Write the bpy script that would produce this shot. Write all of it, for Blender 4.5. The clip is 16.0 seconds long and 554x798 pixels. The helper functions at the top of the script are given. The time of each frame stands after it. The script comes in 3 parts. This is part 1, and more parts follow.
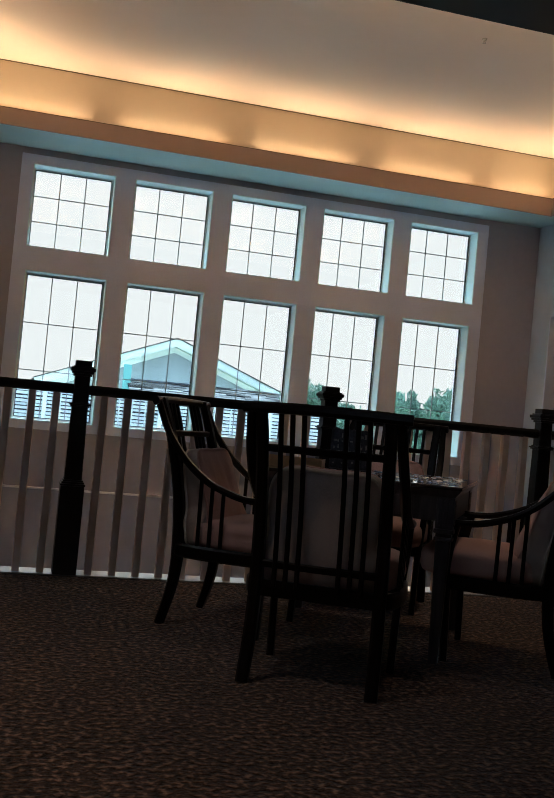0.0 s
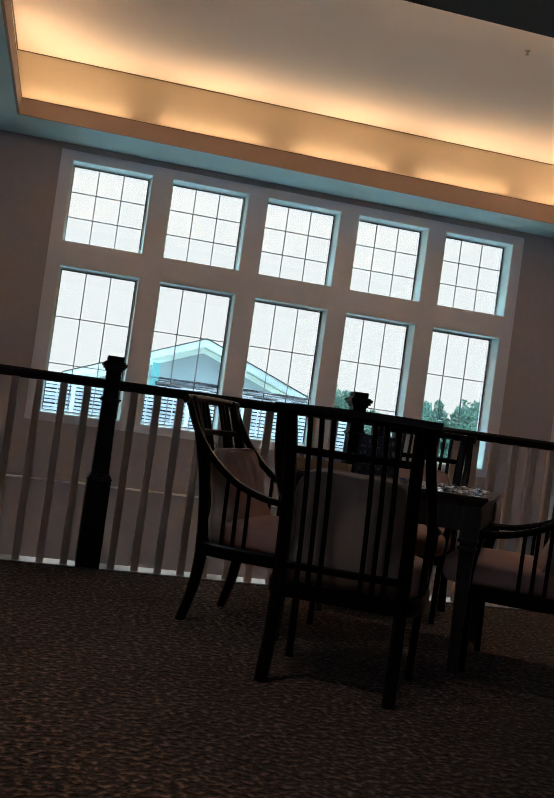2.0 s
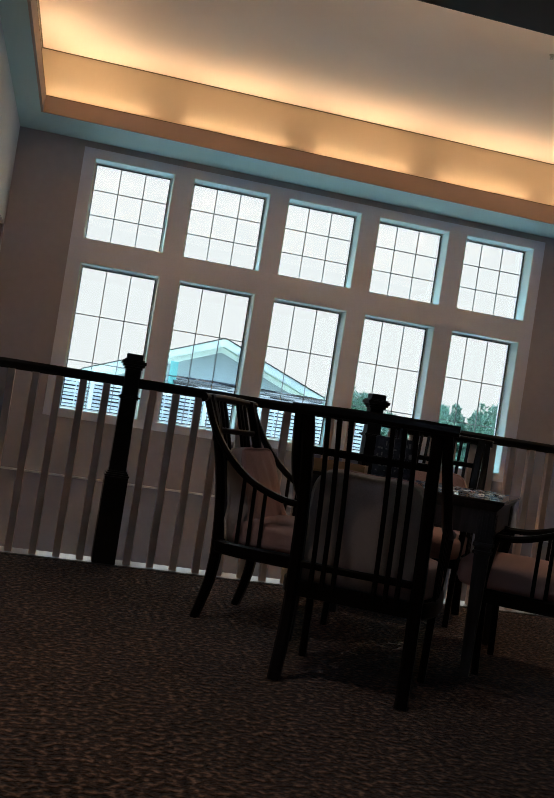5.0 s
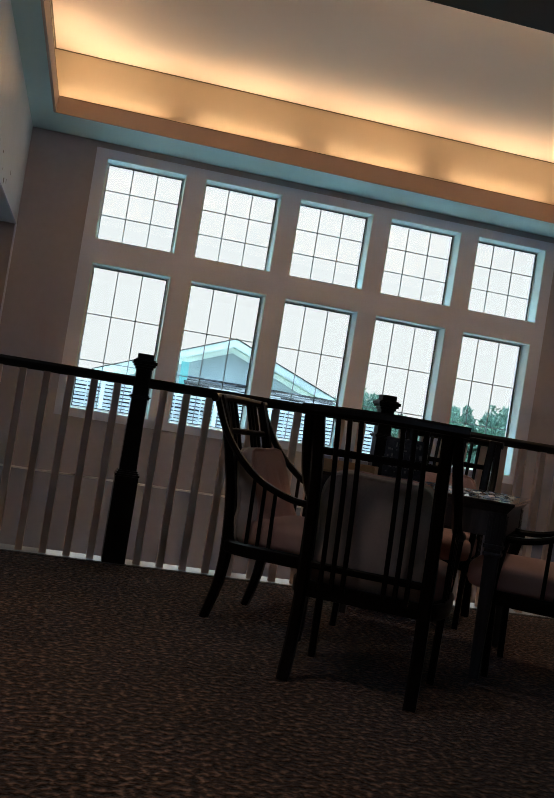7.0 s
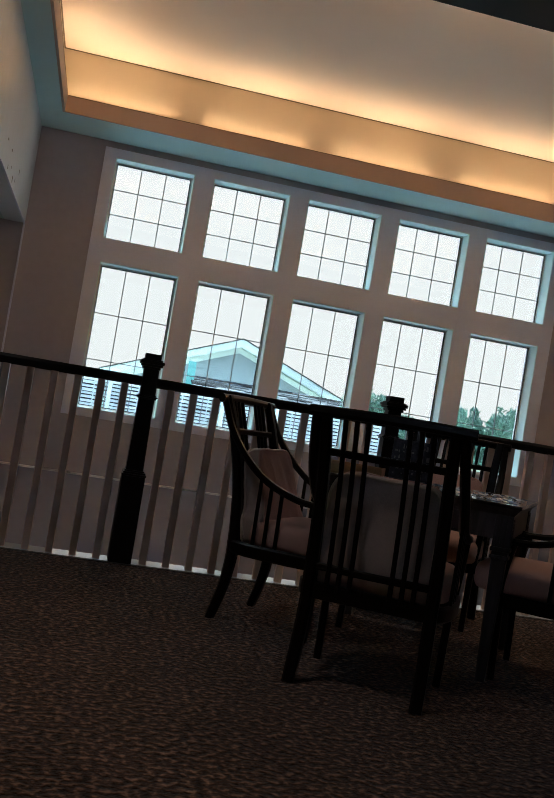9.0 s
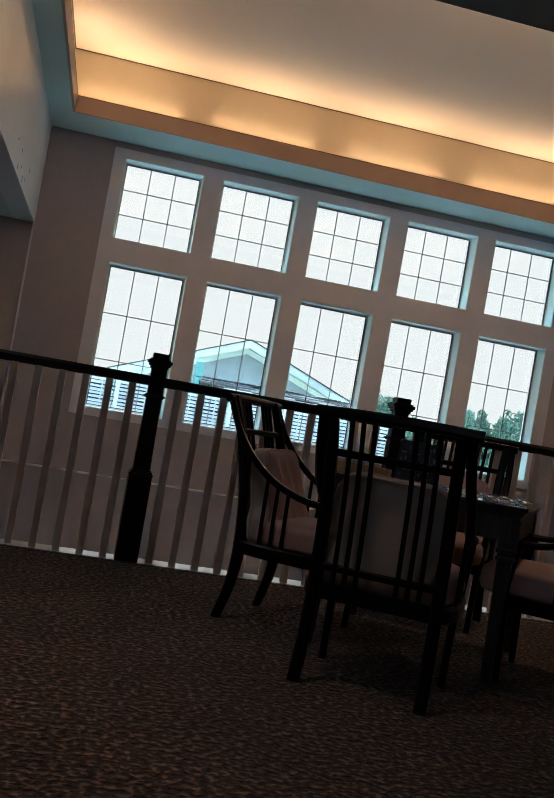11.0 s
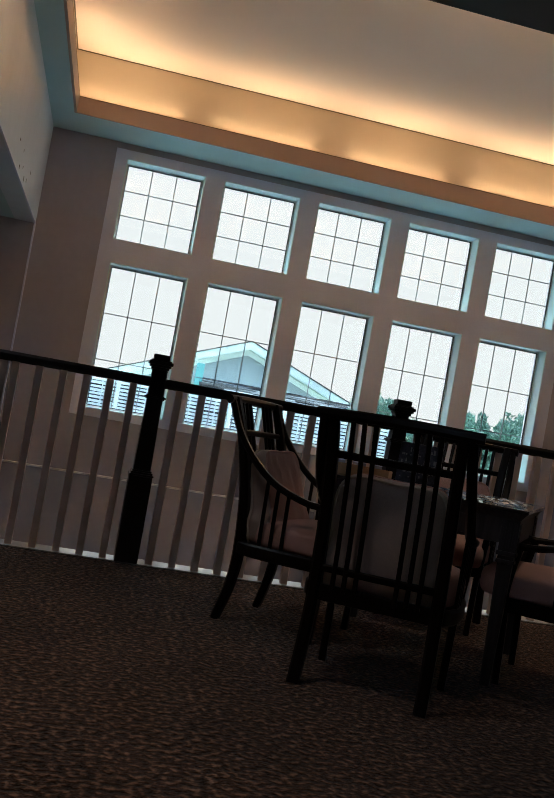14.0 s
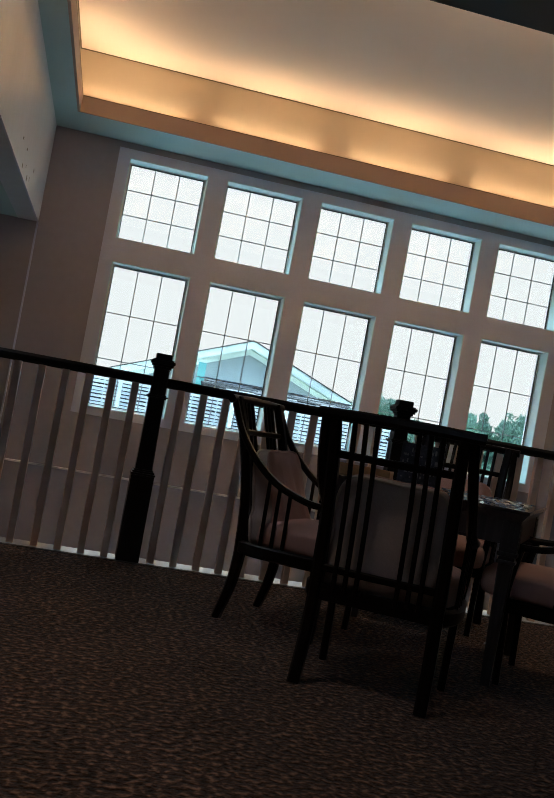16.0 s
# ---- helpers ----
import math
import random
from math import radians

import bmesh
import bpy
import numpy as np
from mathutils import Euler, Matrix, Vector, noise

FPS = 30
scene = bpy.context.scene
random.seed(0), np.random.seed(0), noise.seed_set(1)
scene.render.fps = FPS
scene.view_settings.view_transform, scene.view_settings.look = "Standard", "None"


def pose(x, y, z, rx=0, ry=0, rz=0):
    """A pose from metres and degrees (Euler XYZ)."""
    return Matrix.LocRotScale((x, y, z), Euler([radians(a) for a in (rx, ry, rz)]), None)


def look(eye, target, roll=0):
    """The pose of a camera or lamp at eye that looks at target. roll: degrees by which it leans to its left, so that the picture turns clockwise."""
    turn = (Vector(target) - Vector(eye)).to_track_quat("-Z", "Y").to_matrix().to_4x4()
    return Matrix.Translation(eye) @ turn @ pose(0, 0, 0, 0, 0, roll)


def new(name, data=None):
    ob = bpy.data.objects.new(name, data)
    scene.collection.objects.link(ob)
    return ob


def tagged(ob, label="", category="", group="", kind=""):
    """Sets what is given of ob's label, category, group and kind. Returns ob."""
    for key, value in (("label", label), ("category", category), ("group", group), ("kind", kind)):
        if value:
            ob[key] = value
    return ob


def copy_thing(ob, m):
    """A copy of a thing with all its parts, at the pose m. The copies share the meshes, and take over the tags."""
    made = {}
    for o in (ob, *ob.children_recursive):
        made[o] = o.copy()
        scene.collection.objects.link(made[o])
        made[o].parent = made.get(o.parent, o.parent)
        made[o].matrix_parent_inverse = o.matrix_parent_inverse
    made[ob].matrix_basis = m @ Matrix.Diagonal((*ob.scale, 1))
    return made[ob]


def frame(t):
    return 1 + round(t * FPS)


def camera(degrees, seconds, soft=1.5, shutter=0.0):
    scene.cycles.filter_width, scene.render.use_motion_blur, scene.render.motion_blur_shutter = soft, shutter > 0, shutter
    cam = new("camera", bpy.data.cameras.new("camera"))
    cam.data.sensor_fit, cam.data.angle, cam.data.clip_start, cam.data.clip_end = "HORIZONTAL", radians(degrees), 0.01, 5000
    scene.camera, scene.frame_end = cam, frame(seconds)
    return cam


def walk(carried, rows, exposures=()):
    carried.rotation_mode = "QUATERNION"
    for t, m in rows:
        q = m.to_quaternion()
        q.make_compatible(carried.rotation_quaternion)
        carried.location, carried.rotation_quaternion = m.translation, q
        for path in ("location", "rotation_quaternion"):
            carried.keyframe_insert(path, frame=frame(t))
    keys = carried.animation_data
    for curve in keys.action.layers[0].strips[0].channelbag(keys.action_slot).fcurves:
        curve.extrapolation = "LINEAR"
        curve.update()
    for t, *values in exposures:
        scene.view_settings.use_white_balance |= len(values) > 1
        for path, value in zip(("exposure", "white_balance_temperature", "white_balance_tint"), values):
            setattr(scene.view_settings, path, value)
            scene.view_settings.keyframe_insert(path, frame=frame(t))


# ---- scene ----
cam = camera(31.64, 16.0, soft=1.4)
PATH = [
    (0.0, pose(0.023, 0.029, 0.965, 91.332, -5.359, -15.255)),
    (0.5, pose(0.021, 0.037, 0.961, 91.392, -5.467, -15.632)),
    (1.0, pose(0.008, 0.016, 0.958, 91.436, -6.353, -15.107)),
    (1.5, pose(0.005, 0.013, 0.957, 91.412, -7.232, -14.269)),
    (2.0, pose(0.005, 0.015, 0.955, 91.398, -7.781, -13.770)),
    (2.5, pose(-0.001, -0.002, 0.954, 91.431, -8.123, -13.565)),
    (3.0, pose(0.003, 0.009, 0.954, 91.414, -8.238, -13.319)),
    (3.5, pose(0.002, 0.006, 0.954, 91.341, -8.408, -13.222)),
    (4.0, pose(-0.001, -0.000, 0.953, 91.330, -8.585, -13.057)),
    (6.5, pose(-0.002, -0.002, 0.953, 91.203, -9.046, -12.336)),
    (7.0, pose(-0.001, -0.003, 0.951, 91.242, -9.138, -12.157)),
    (7.5, pose(-0.004, -0.007, 0.950, 91.258, -9.240, -12.070)),
    (8.0, pose(-0.004, -0.007, 0.950, 91.247, -9.326, -11.958)),
    (8.5, pose(-0.005, -0.009, 0.951, 91.233, -9.431, -11.826)),
    (9.0, pose(-0.002, 0.004, 0.954, 91.190, -9.497, -11.760)),
    (11.5, pose(-0.002, -0.008, 0.949, 91.188, -9.986, -11.288)),
    (12.0, pose(-0.001, -0.004, 0.949, 91.251, -10.007, -11.338)),
    (12.5, pose(-0.004, -0.010, 0.949, 91.290, -10.062, -11.253)),
    (13.0, pose(-0.007, -0.014, 0.948, 91.337, -10.127, -11.397)),
    (13.5, pose(-0.003, -0.005, 0.948, 91.307, -10.111, -11.369)),
    (14.0, pose(-0.004, -0.006, 0.949, 91.274, -10.181, -11.313)),
    (14.5, pose(-0.007, -0.016, 0.950, 91.249, -10.231, -11.314)),
    (15.0, pose(-0.005, -0.011, 0.948, 91.249, -10.277, -11.224)),
    (15.5, pose(-0.007, -0.011, 0.948, 91.249, -10.339, -11.288)),
    (16.0, pose(-0.007, -0.013, 0.950, 91.235, -10.447, -11.223)),
]
walk(cam, PATH)

# ---- light ----
world = bpy.data.worlds.new("sky")
scene.world = world
world.use_nodes = True
wn = world.node_tree
sky = wn.nodes.new("ShaderNodeTexSky")
sky.sky_type = "NISHITA"
sky.sun_disc = False
sky.sun_elevation = radians(68)
sky.sun_rotation = radians(18)
sky.air_density, sky.dust_density, sky.ozone_density = 1.0, 2.0, 1.0
wn.nodes["Background"].inputs["Strength"].default_value = 0.15
wn.links.new(sky.outputs["Color"], wn.nodes["Background"].inputs["Color"])

sun = new("sun", bpy.data.lights.new("sun", "SUN"))
sun.data.energy, sun.data.angle, sun.data.color = 1.5, radians(14), (0.78, 0.96, 1.0)
sun.matrix_world = look((0, 0, 0), (-0.12, -0.36, -0.93))

COVE_POWER = 2.6
COVE_COLOUR = (1.0, 0.70, 0.41)


def cove_lamp(x, y, length, turn, gain=1.0):
    data = bpy.data.lights.new("cove_light", "AREA")
    data.shape, data.size, data.size_y = "RECTANGLE", length, 0.05
    data.energy, data.color = gain * COVE_POWER * length / 1.7, COVE_COLOUR
    ob = new("cove_light", data)
    data.spread = radians(170)
    ob.matrix_world = pose(x, y, 4.905, 0, 0, turn) @ pose(0, 0, 0, 180 + 46)
    return ob


for cx, ln in ((-0.06, 1.45), (1.91, 1.5), (3.90, 1.5), (5.89, 1.5), (7.52, 0.95)):
    cove_lamp(cx, 14.075, ln, 0)
for cy in (12.95, 10.97, 8.98):
    cove_lamp(-0.885 - 0.0175 * (14.0 - cy), cy, 0.75, 90)
    cove_lamp(8.125, cy, 1.0, -90)
# unseen south row, added at higher gain to warm the ceiling
for cx in (0.3, 2.5, 4.7, 6.9):
    cove_lamp(cx, 7.755, 1.5, 180, 2.4)

# unseen fill lamps, added under the balcony ceiling to brighten carpet, seats and balusters
FILL_SPOTS = ((2.9, 4.9, 10.5, 62), (-1.1, 2.6, 19.5, 80))
for dx, dy, watts, cone in FILL_SPOTS:
    data = bpy.data.lights.new("fill_spot", "SPOT")
    data.energy, data.color = watts, (1.0, 0.80, 0.62)
    data.spot_size, data.spot_blend, data.shadow_soft_size = radians(cone), 1.0, 0.12
    new("fill_spot", data).location = (dx, dy, 4.60)

scene.view_settings.exposure = 2.6


# ---- materials ----
def material(name, base, rough=0.6, metal=0.0, tones=(), bump=(), coat=0.0, spec=0.5, sheen=0.0):
    """tones: (scale, amount, stretch) multiplies the colour; bump: (scale, strength, distance)."""
    m = bpy.data.materials.new(name)
    m.use_nodes = True
    nt = m.node_tree
    b = nt.nodes["Principled BSDF"]
    b.inputs["Roughness"].default_value = rough
    b.inputs["Metallic"].default_value = metal
    b.inputs["Coat Weight"].default_value = coat
    b.inputs["Specular IOR Level"].default_value = spec
    b.inputs["Sheen Weight"].default_value = sheen
    b.inputs["Sheen Roughness"].default_value = 0.4
    tc = nt.nodes.new("ShaderNodeTexCoord")
    col = nt.nodes.new("ShaderNodeRGB")
    col.outputs[0].default_value = (*base, 1)
    out = col.outputs[0]
    for scale, amount, stretch in tones:
        mp = nt.nodes.new("ShaderNodeMapping")
        mp.inputs["Scale"].default_value = stretch
        nz = nt.nodes.new("ShaderNodeTexNoise")
        nz.inputs["Scale"].default_value = scale
        nz.inputs["Detail"].default_value = 5
        nt.links.new(tc.outputs["Object"], mp.inputs["Vector"])
        nt.links.new(mp.outputs[0], nz.inputs["Vector"])
        mr = nt.nodes.new("ShaderNodeMapRange")
        mr.inputs["From Min"].default_value, mr.inputs["From Max"].default_value = 0.3, 0.7
        mr.inputs["To Min"].default_value, mr.inputs["To Max"].default_value = 1 - amount, 1 + amount
        nt.links.new(nz.outputs["Fac"], mr.inputs["Value"])
        mx = nt.nodes.new("ShaderNodeMix")
        mx.data_type, mx.blend_type = "RGBA", "MULTIPLY"
        mx.inputs["Factor"].default_value = 1
        nt.links.new(out, mx.inputs["A"])
        nt.links.new(mr.outputs[0], mx.inputs["B"])
        out = mx.outputs["Result"]
    nt.links.new(out, b.inputs["Base Color"])
    last = None
    for scale, strength, distance in bump:
        nz = nt.nodes.new("ShaderNodeTexNoise")
        nz.inputs["Scale"].default_value = scale
        nz.inputs["Detail"].default_value = 4
        nt.links.new(tc.outputs["Object"], nz.inputs["Vector"])
        bp_ = nt.nodes.new("ShaderNodeBump")
        bp_.inputs["Strength"].default_value = strength
        bp_.inputs["Distance"].default_value = distance
        nt.links.new(nz.outputs["Fac"], bp_.inputs["Height"])
        if last:
            nt.links.new(last.outputs[0], bp_.inputs["Normal"])
        last = bp_
    if last:
        nt.links.new(last.outputs[0], b.inputs["Normal"])
    return m


ONE = (1, 1, 1)
M_WALL = material("taupe_wall_paint", (0.387, 0.378, 0.45), 0.7, tones=((0.6, 0.05, ONE), (9, 0.03, ONE)), bump=((260, 0.25, 0.002),))
M_SIDE = material("pale_wall_paint", (0.58, 0.67, 0.77), 0.36, tones=((0.7, 0.06, ONE), (7, 0.03, ONE)), bump=((240, 0.25, 0.002), (3, 0.1, 0.01)))
M_TRIM = material("white_trim_paint", (0.68, 0.74, 0.92), 0.38, tones=((2, 0.03, ONE), (40, 0.02, ONE)), bump=((90, 0.08, 0.002),))
# cyan daylight on the window reveals is put into this colour
M_JAMB = material("daylight_tinted_jamb", (0.72, 0.95, 1.0), 0.4, tones=((3, 0.04, ONE),), bump=((90, 0.08, 0.002),))
M_BALUSTER = material("cream_baluster_paint", (0.93, 0.74, 0.63), 0.3, tones=((2, 0.04, ONE), (40, 0.02, ONE)), bump=((90, 0.08, 0.002),))
M_CAP = material("gloss_white_cap", (0.82, 0.88, 0.94), 0.2, tones=((5, 0.05, ONE),), bump=((12, 0.06, 0.003),))
M_CEIL = material("cream_ceiling_paint", (0.81, 0.675, 0.585), 0.85, tones=((0.5, 0.04, ONE),), bump=((180, 0.2, 0.002),))
# the blue cast of window light is mixed into the soffit colour
M_SOFFIT = material("daylight_tinted_soffit", (0.46, 0.64, 0.67), 0.7, tones=((0.8, 0.04, ONE),), bump=((180, 0.2, 0.002),))
M_TRAY = material("warm_tan_paint", (0.60, 0.515, 0.395), 0.75, tones=((0.8, 0.04, ONE),), bump=((170, 0.2, 0.002),))
M_SHADEDCEIL = material("shaded_ceiling_colour", (0.064, 0.056, 0.050), 0.8, tones=((0.8, 0.06, ONE),), bump=((180, 0.2, 0.002),))
M_FASCIA = material("tan_fascia_paint", (0.40, 0.30, 0.26), 0.6, tones=((1.2, 0.05, ONE),), bump=((150, 0.15, 0.002),))
M_DARKLINE = material("dark_brown_line", (0.13, 0.092, 0.055), 0.6, tones=((4, 0.1, ONE),))
M_WOOD = material("espresso_stained_wood", (0.008, 0.005, 0.004), 0.30, tones=((3, 0.3, (1, 1, 0.12)), (45, 0.25, (1, 1, 0.06))), bump=((70, 0.12, 0.002),), spec=0.22)
M_RAIL = material("black_stained_oak", (0.010, 0.008, 0.007), 0.36, tones=((4, 0.3, (0.2, 1, 1)), (60, 0.2, (0.1, 1, 1))), bump=((80, 0.12, 0.002),), spec=0.3)
M_TABLE = material("dark_walnut_table", (0.045, 0.036, 0.033), 0.12, tones=((3, 0.3, (0.2, 1, 1)), (50, 0.2, (0.1, 1, 1))), bump=((60, 0.1, 0.002),), coat=0.5)
M_TABLELEG = material("dark_walnut_frame", (0.075, 0.070, 0.074), 0.36, tones=((3, 0.3, (1, 1, 0.2)), (50, 0.25, (1, 1, 0.1))), bump=((60, 0.12, 0.002),), spec=0.3)
M_FABRIC = material("peach_upholstery", (0.70, 0.41, 0.34), 0.9, tones=((6, 0.08, ONE), (300, 0.15, ONE)), bump=((500, 0.5, 0.002), (9, 0.3, 0.012)), sheen=0.25)
M_PILLOW = material("cream_pillow_cloth", (0.60, 0.46, 0.40), 0.92, tones=((5, 0.1, ONE), (280, 0.12, ONE)), bump=((450, 0.5, 0.002), (7, 0.5, 0.02)), sheen=0.2)
M_PIPING = material("cream_piping", (0.70, 0.60, 0.50), 0.85, tones=((120, 0.1, ONE),))
M_VINYL = material("white_vinyl_frame", (0.78, 0.79, 0.79), 0.35, tones=((8, 0.03, ONE),))
M_LEDGE = material("bright_white_paint", (0.92, 0.92, 0.95), 0.7, tones=((4, 0.03, ONE),))
M_MUNTIN = material("grey_muntin", (0.24, 0.25, 0.25), 0.5, tones=((20, 0.1, ONE),))
M_HALL = material("hall_floor_stone", (0.38, 0.365, 0.36), 0.35, tones=((2, 0.2, (0.3, 1, 1)), (40, 0.1, (0.1, 1, 1))))
M_BRASS = material("sprinkler_brass", (0.45, 0.38, 0.30), 0.35, 0.8, tones=((60, 0.1, ONE),))
M_RAKE = material("pale_aqua_board", (0.72, 0.80, 0.70), 0.6, tones=((1.5, 0.06, ONE), (20, 0.03, ONE)))
M_AQUA = material("aqua_board", (0.13, 0.40, 0.35), 0.5, tones=((3, 0.06, ONE),))
M_SIDING = material("grey_lap_siding", (0.31, 0.36, 0.335), 0.7, tones=((1, 0.08, ONE), (20, 0.05, (0.1, 1, 1))))
M_SHINGLE = material("grey_shingles", (0.040, 0.044, 0.042), 0.85, tones=((2, 0.2, ONE), (15, 0.25, ONE)), bump=((25, 0.5, 0.02),), spec=0.05)
M_LEANTO = material("weathered_shingles", (0.060, 0.070, 0.072), 0.9, tones=((2, 0.3, (0.3, 1, 1)), (5, 0.8, (0.2, 2, 2))), bump=((25, 0.5, 0.02),), spec=0.05)
isl = M_LEANTO.node_tree
geo, span, tint = isl.nodes.new("ShaderNodeNewGeometry"), isl.nodes.new("ShaderNodeMapRange"), isl.nodes.new("ShaderNodeMix")
span.inputs["To Min"].default_value, span.inputs["To Max"].default_value = 0.15, 2.6
tint.data_type, tint.blend_type = "RGBA", "MULTIPLY"
tint.inputs["Factor"].default_value = 1
shade = isl.nodes["Principled BSDF"].inputs["Base Color"]
isl.links.new(geo.outputs["Random Per Island"], span.inputs["Value"])
isl.links.new(shade.links[0].from_socket, tint.inputs["A"])
isl.links.new(span.outputs[0], tint.inputs["B"])
isl.links.new(tint.outputs["Result"], shade)
M_LOUVRE = material("white_louvre_paint", (0.66, 0.75, 0.72), 0.55, tones=((3, 0.05, ONE),))
M_LEAF = material("green_leaf", (0.13, 0.24, 0.165), 0.6, tones=((1.2, 0.35, ONE), (8, 0.2, ONE)))
M_BARK = material("bark", (0.10, 0.075, 0.055), 0.9, tones=((8, 0.3, (1, 1, 0.3)),), bump=((30, 0.6, 0.02),))
M_GRASS = material("lawn", (0.06, 0.10, 0.035), 0.9, tones=((0.3, 0.25, ONE), (15, 0.2, ONE)))
M_BOUNCE = material("pale_bounce_surface", (0.58, 0.68, 0.68), 0.85, tones=((0.4, 0.08, ONE), (6, 0.06, ONE)), bump=((40, 0.3, 0.004),))
M_CARD = material("brown_card_tray", (0.66, 0.37, 0.18), 0.5, tones=((6, 0.12, ONE), (80, 0.06, ONE)))
M_LID = material("printed_box_lid", (0.05, 0.045, 0.055), 0.35, tones=((22, 0.6, ONE), (70, 0.4, ONE)))
M_PRINT = material("pale_print", (0.26, 0.23, 0.215), 0.4, tones=((60, 0.3, ONE),))
M_GREY = material("grey_rubber", (0.05, 0.05, 0.05), 0.7, tones=((30, 0.1, ONE),))


def piece_material():
    m = bpy.data.materials.new("jigsaw_print")
    m.use_nodes = True
    nt = m.node_tree
    b = nt.nodes["Principled BSDF"]
    info = nt.nodes.new("ShaderNodeObjectInfo")
    ramp = nt.nodes.new("ShaderNodeValToRGB")
    ramp.color_ramp.interpolation = "CONSTANT"
    e = ramp.color_ramp.elements
    e[0].color, e[1].color = (0.25, 0.36, 0.58, 1), (0.72, 0.76, 0.82, 1)
    e[1].position = 0.30
    for p_, c_ in ((0.5, (0.05, 0.07, 0.12, 1)), (0.65, (0.22, 0.24, 0.27, 1)), (0.8, (0.20, 0.30, 0.42, 1)), (0.92, (0.62, 0.64, 0.66, 1))):
        e.new(p_).color = c_
    nt.links.new(info.outputs["Random"], ramp.inputs[0])
    nt.links.new(ramp.outputs[0], b.inputs["Base Color"])
    b.inputs["Roughness"].default_value = 0.25
    return m


M_PIECE = piece_material()


def carpet_material():
    m = bpy.data.materials.new("brown_loop_carpet")
    m.use_nodes = True
    nt = m.node_tree
    b = nt.nodes["Principled BSDF"]
    b.inputs["Roughness"].default_value = 0.95
    b.inputs["Specular IOR Level"].default_value = 0.1
    b.inputs["Sheen Weight"].default_value = 0.19
    b.inputs["Sheen Roughness"].default_value = 0.35
    b.inputs["Sheen Tint"].default_value = (0.86, 0.94, 1.0, 1)
    tc = nt.nodes.new("ShaderNodeTexCoord")

    def noise_at(scale, stretch, detail=3.0):
        mp = nt.nodes.new("ShaderNodeMapping")
        mp.inputs["Scale"].default_value = stretch
        nz = nt.nodes.new("ShaderNodeTexNoise")
        nz.inputs["Scale"].default_value = scale
        nz.inputs["Detail"].default_value = detail
        nt.links.new(tc.outputs["Object"], mp.inputs["Vector"])
        nt.links.new(mp.outputs[0], nz.inputs["Vector"])
        return nz.outputs["Fac"]

    fleck = noise_at(52, (0.80, 0.85, 1), 7)
    patch = noise_at(2.2, ONE)
    ramp = nt.nodes.new("ShaderNodeValToRGB")
    e = ramp.color_ramp.elements
    e[0].position, e[0].color = 0.36, (0.024, 0.015, 0.011, 1)
    e[1].position, e[1].color = 0.68, (0.46, 0.268, 0.18, 1)
    e.new(0.52).color = (0.096, 0.054, 0.036, 1)
    nt.links.new(fleck, ramp.inputs[0])
    mr = nt.nodes.new("ShaderNodeMapRange")
    mr.inputs["From Min"].default_value, mr.inputs["From Max"].default_value = 0.3, 0.7
    mr.inputs["To Min"].default_value, mr.inputs["To Max"].default_value = 0.75, 1.2
    nt.links.new(patch, mr.inputs["Value"])
    mx = nt.nodes.new("ShaderNodeMix")
    mx.data_type, mx.blend_type = "RGBA", "MULTIPLY"
    mx.inputs["Factor"].default_value = 1
    nt.links.new(ramp.outputs[0], mx.inputs["A"])
    nt.links.new(mr.outputs[0], mx.inputs["B"])
    nt.links.new(mx.outputs["Result"], b.inputs["Base Color"])
    bp1 = nt.nodes.new("ShaderNodeBump")
    bp1.inputs["Strength"].default_value, bp1.inputs["Distance"].default_value = 1.0, 0.03
    nt.links.new(fleck, bp1.inputs["Height"])
    bp2 = nt.nodes.new("ShaderNodeBump")
    bp2.inputs["Strength"].default_value, bp2.inputs["Distance"].default_value = 0.6, 0.004
    nt.links.new(noise_at(260, ONE), bp2.inputs["Height"])
    nt.links.new(bp1.outputs[0], bp2.inputs["Normal"])
    nt.links.new(bp2.outputs[0], b.inputs["Normal"])
    return m


M_CARPET = carpet_material()


def glass_material():
    m = bpy.data.materials.new("window_glass")
    m.use_nodes = True
    nt = m.node_tree
    nt.nodes.remove(nt.nodes["Principled BSDF"])
    tr = nt.nodes.new("ShaderNodeBsdfTransparent")
    tr.inputs[0].default_value = (0.93, 0.97, 0.97, 1)
    gl = nt.nodes.new("ShaderNodeBsdfGlossy")
    gl.inputs["Roughness"].default_value = 0.02
    fr = nt.nodes.new("ShaderNodeFresnel")
    fr.inputs["IOR"].default_value = 1.45
    mx = nt.nodes.new("ShaderNodeMixShader")
    nt.links.new(fr.outputs[0], mx.inputs[0])
    nt.links.new(tr.outputs[0], mx.inputs[1])
    nt.links.new(gl.outputs[0], mx.inputs[2])
    nt.links.new(mx.outputs[0], nt.nodes["Material Output"].inputs["Surface"])
    return m


M_GLASS = glass_material()


# ---- mesh helpers ----
def box(bm, x0, x1, y0, y1, z0, z1, bevel=0.0, m=None):
    vs = bmesh.ops.create_cube(bm, size=1)["verts"]
    for v in vs:
        v.co = Vector(((x0 + x1) / 2 + v.co.x * (x1 - x0), (y0 + y1) / 2 + v.co.y * (y1 - y0), (z0 + z1) / 2 + v.co.z * (z1 - z0)))
    if bevel:
        es = {e for v in vs for e in v.link_edges}
        made = bmesh.ops.bevel(bm, geom=list(es), offset=bevel, segments=2, profile=0.6, affect="EDGES")
        vs = {v for f in made["faces"] for v in f.verts} | {v for v in vs if v.is_valid}
    if m is not None:
        bmesh.ops.transform(bm, matrix=m, verts=list(vs))
    return vs


def mesh_of(name, bm, mat, smooth=False):
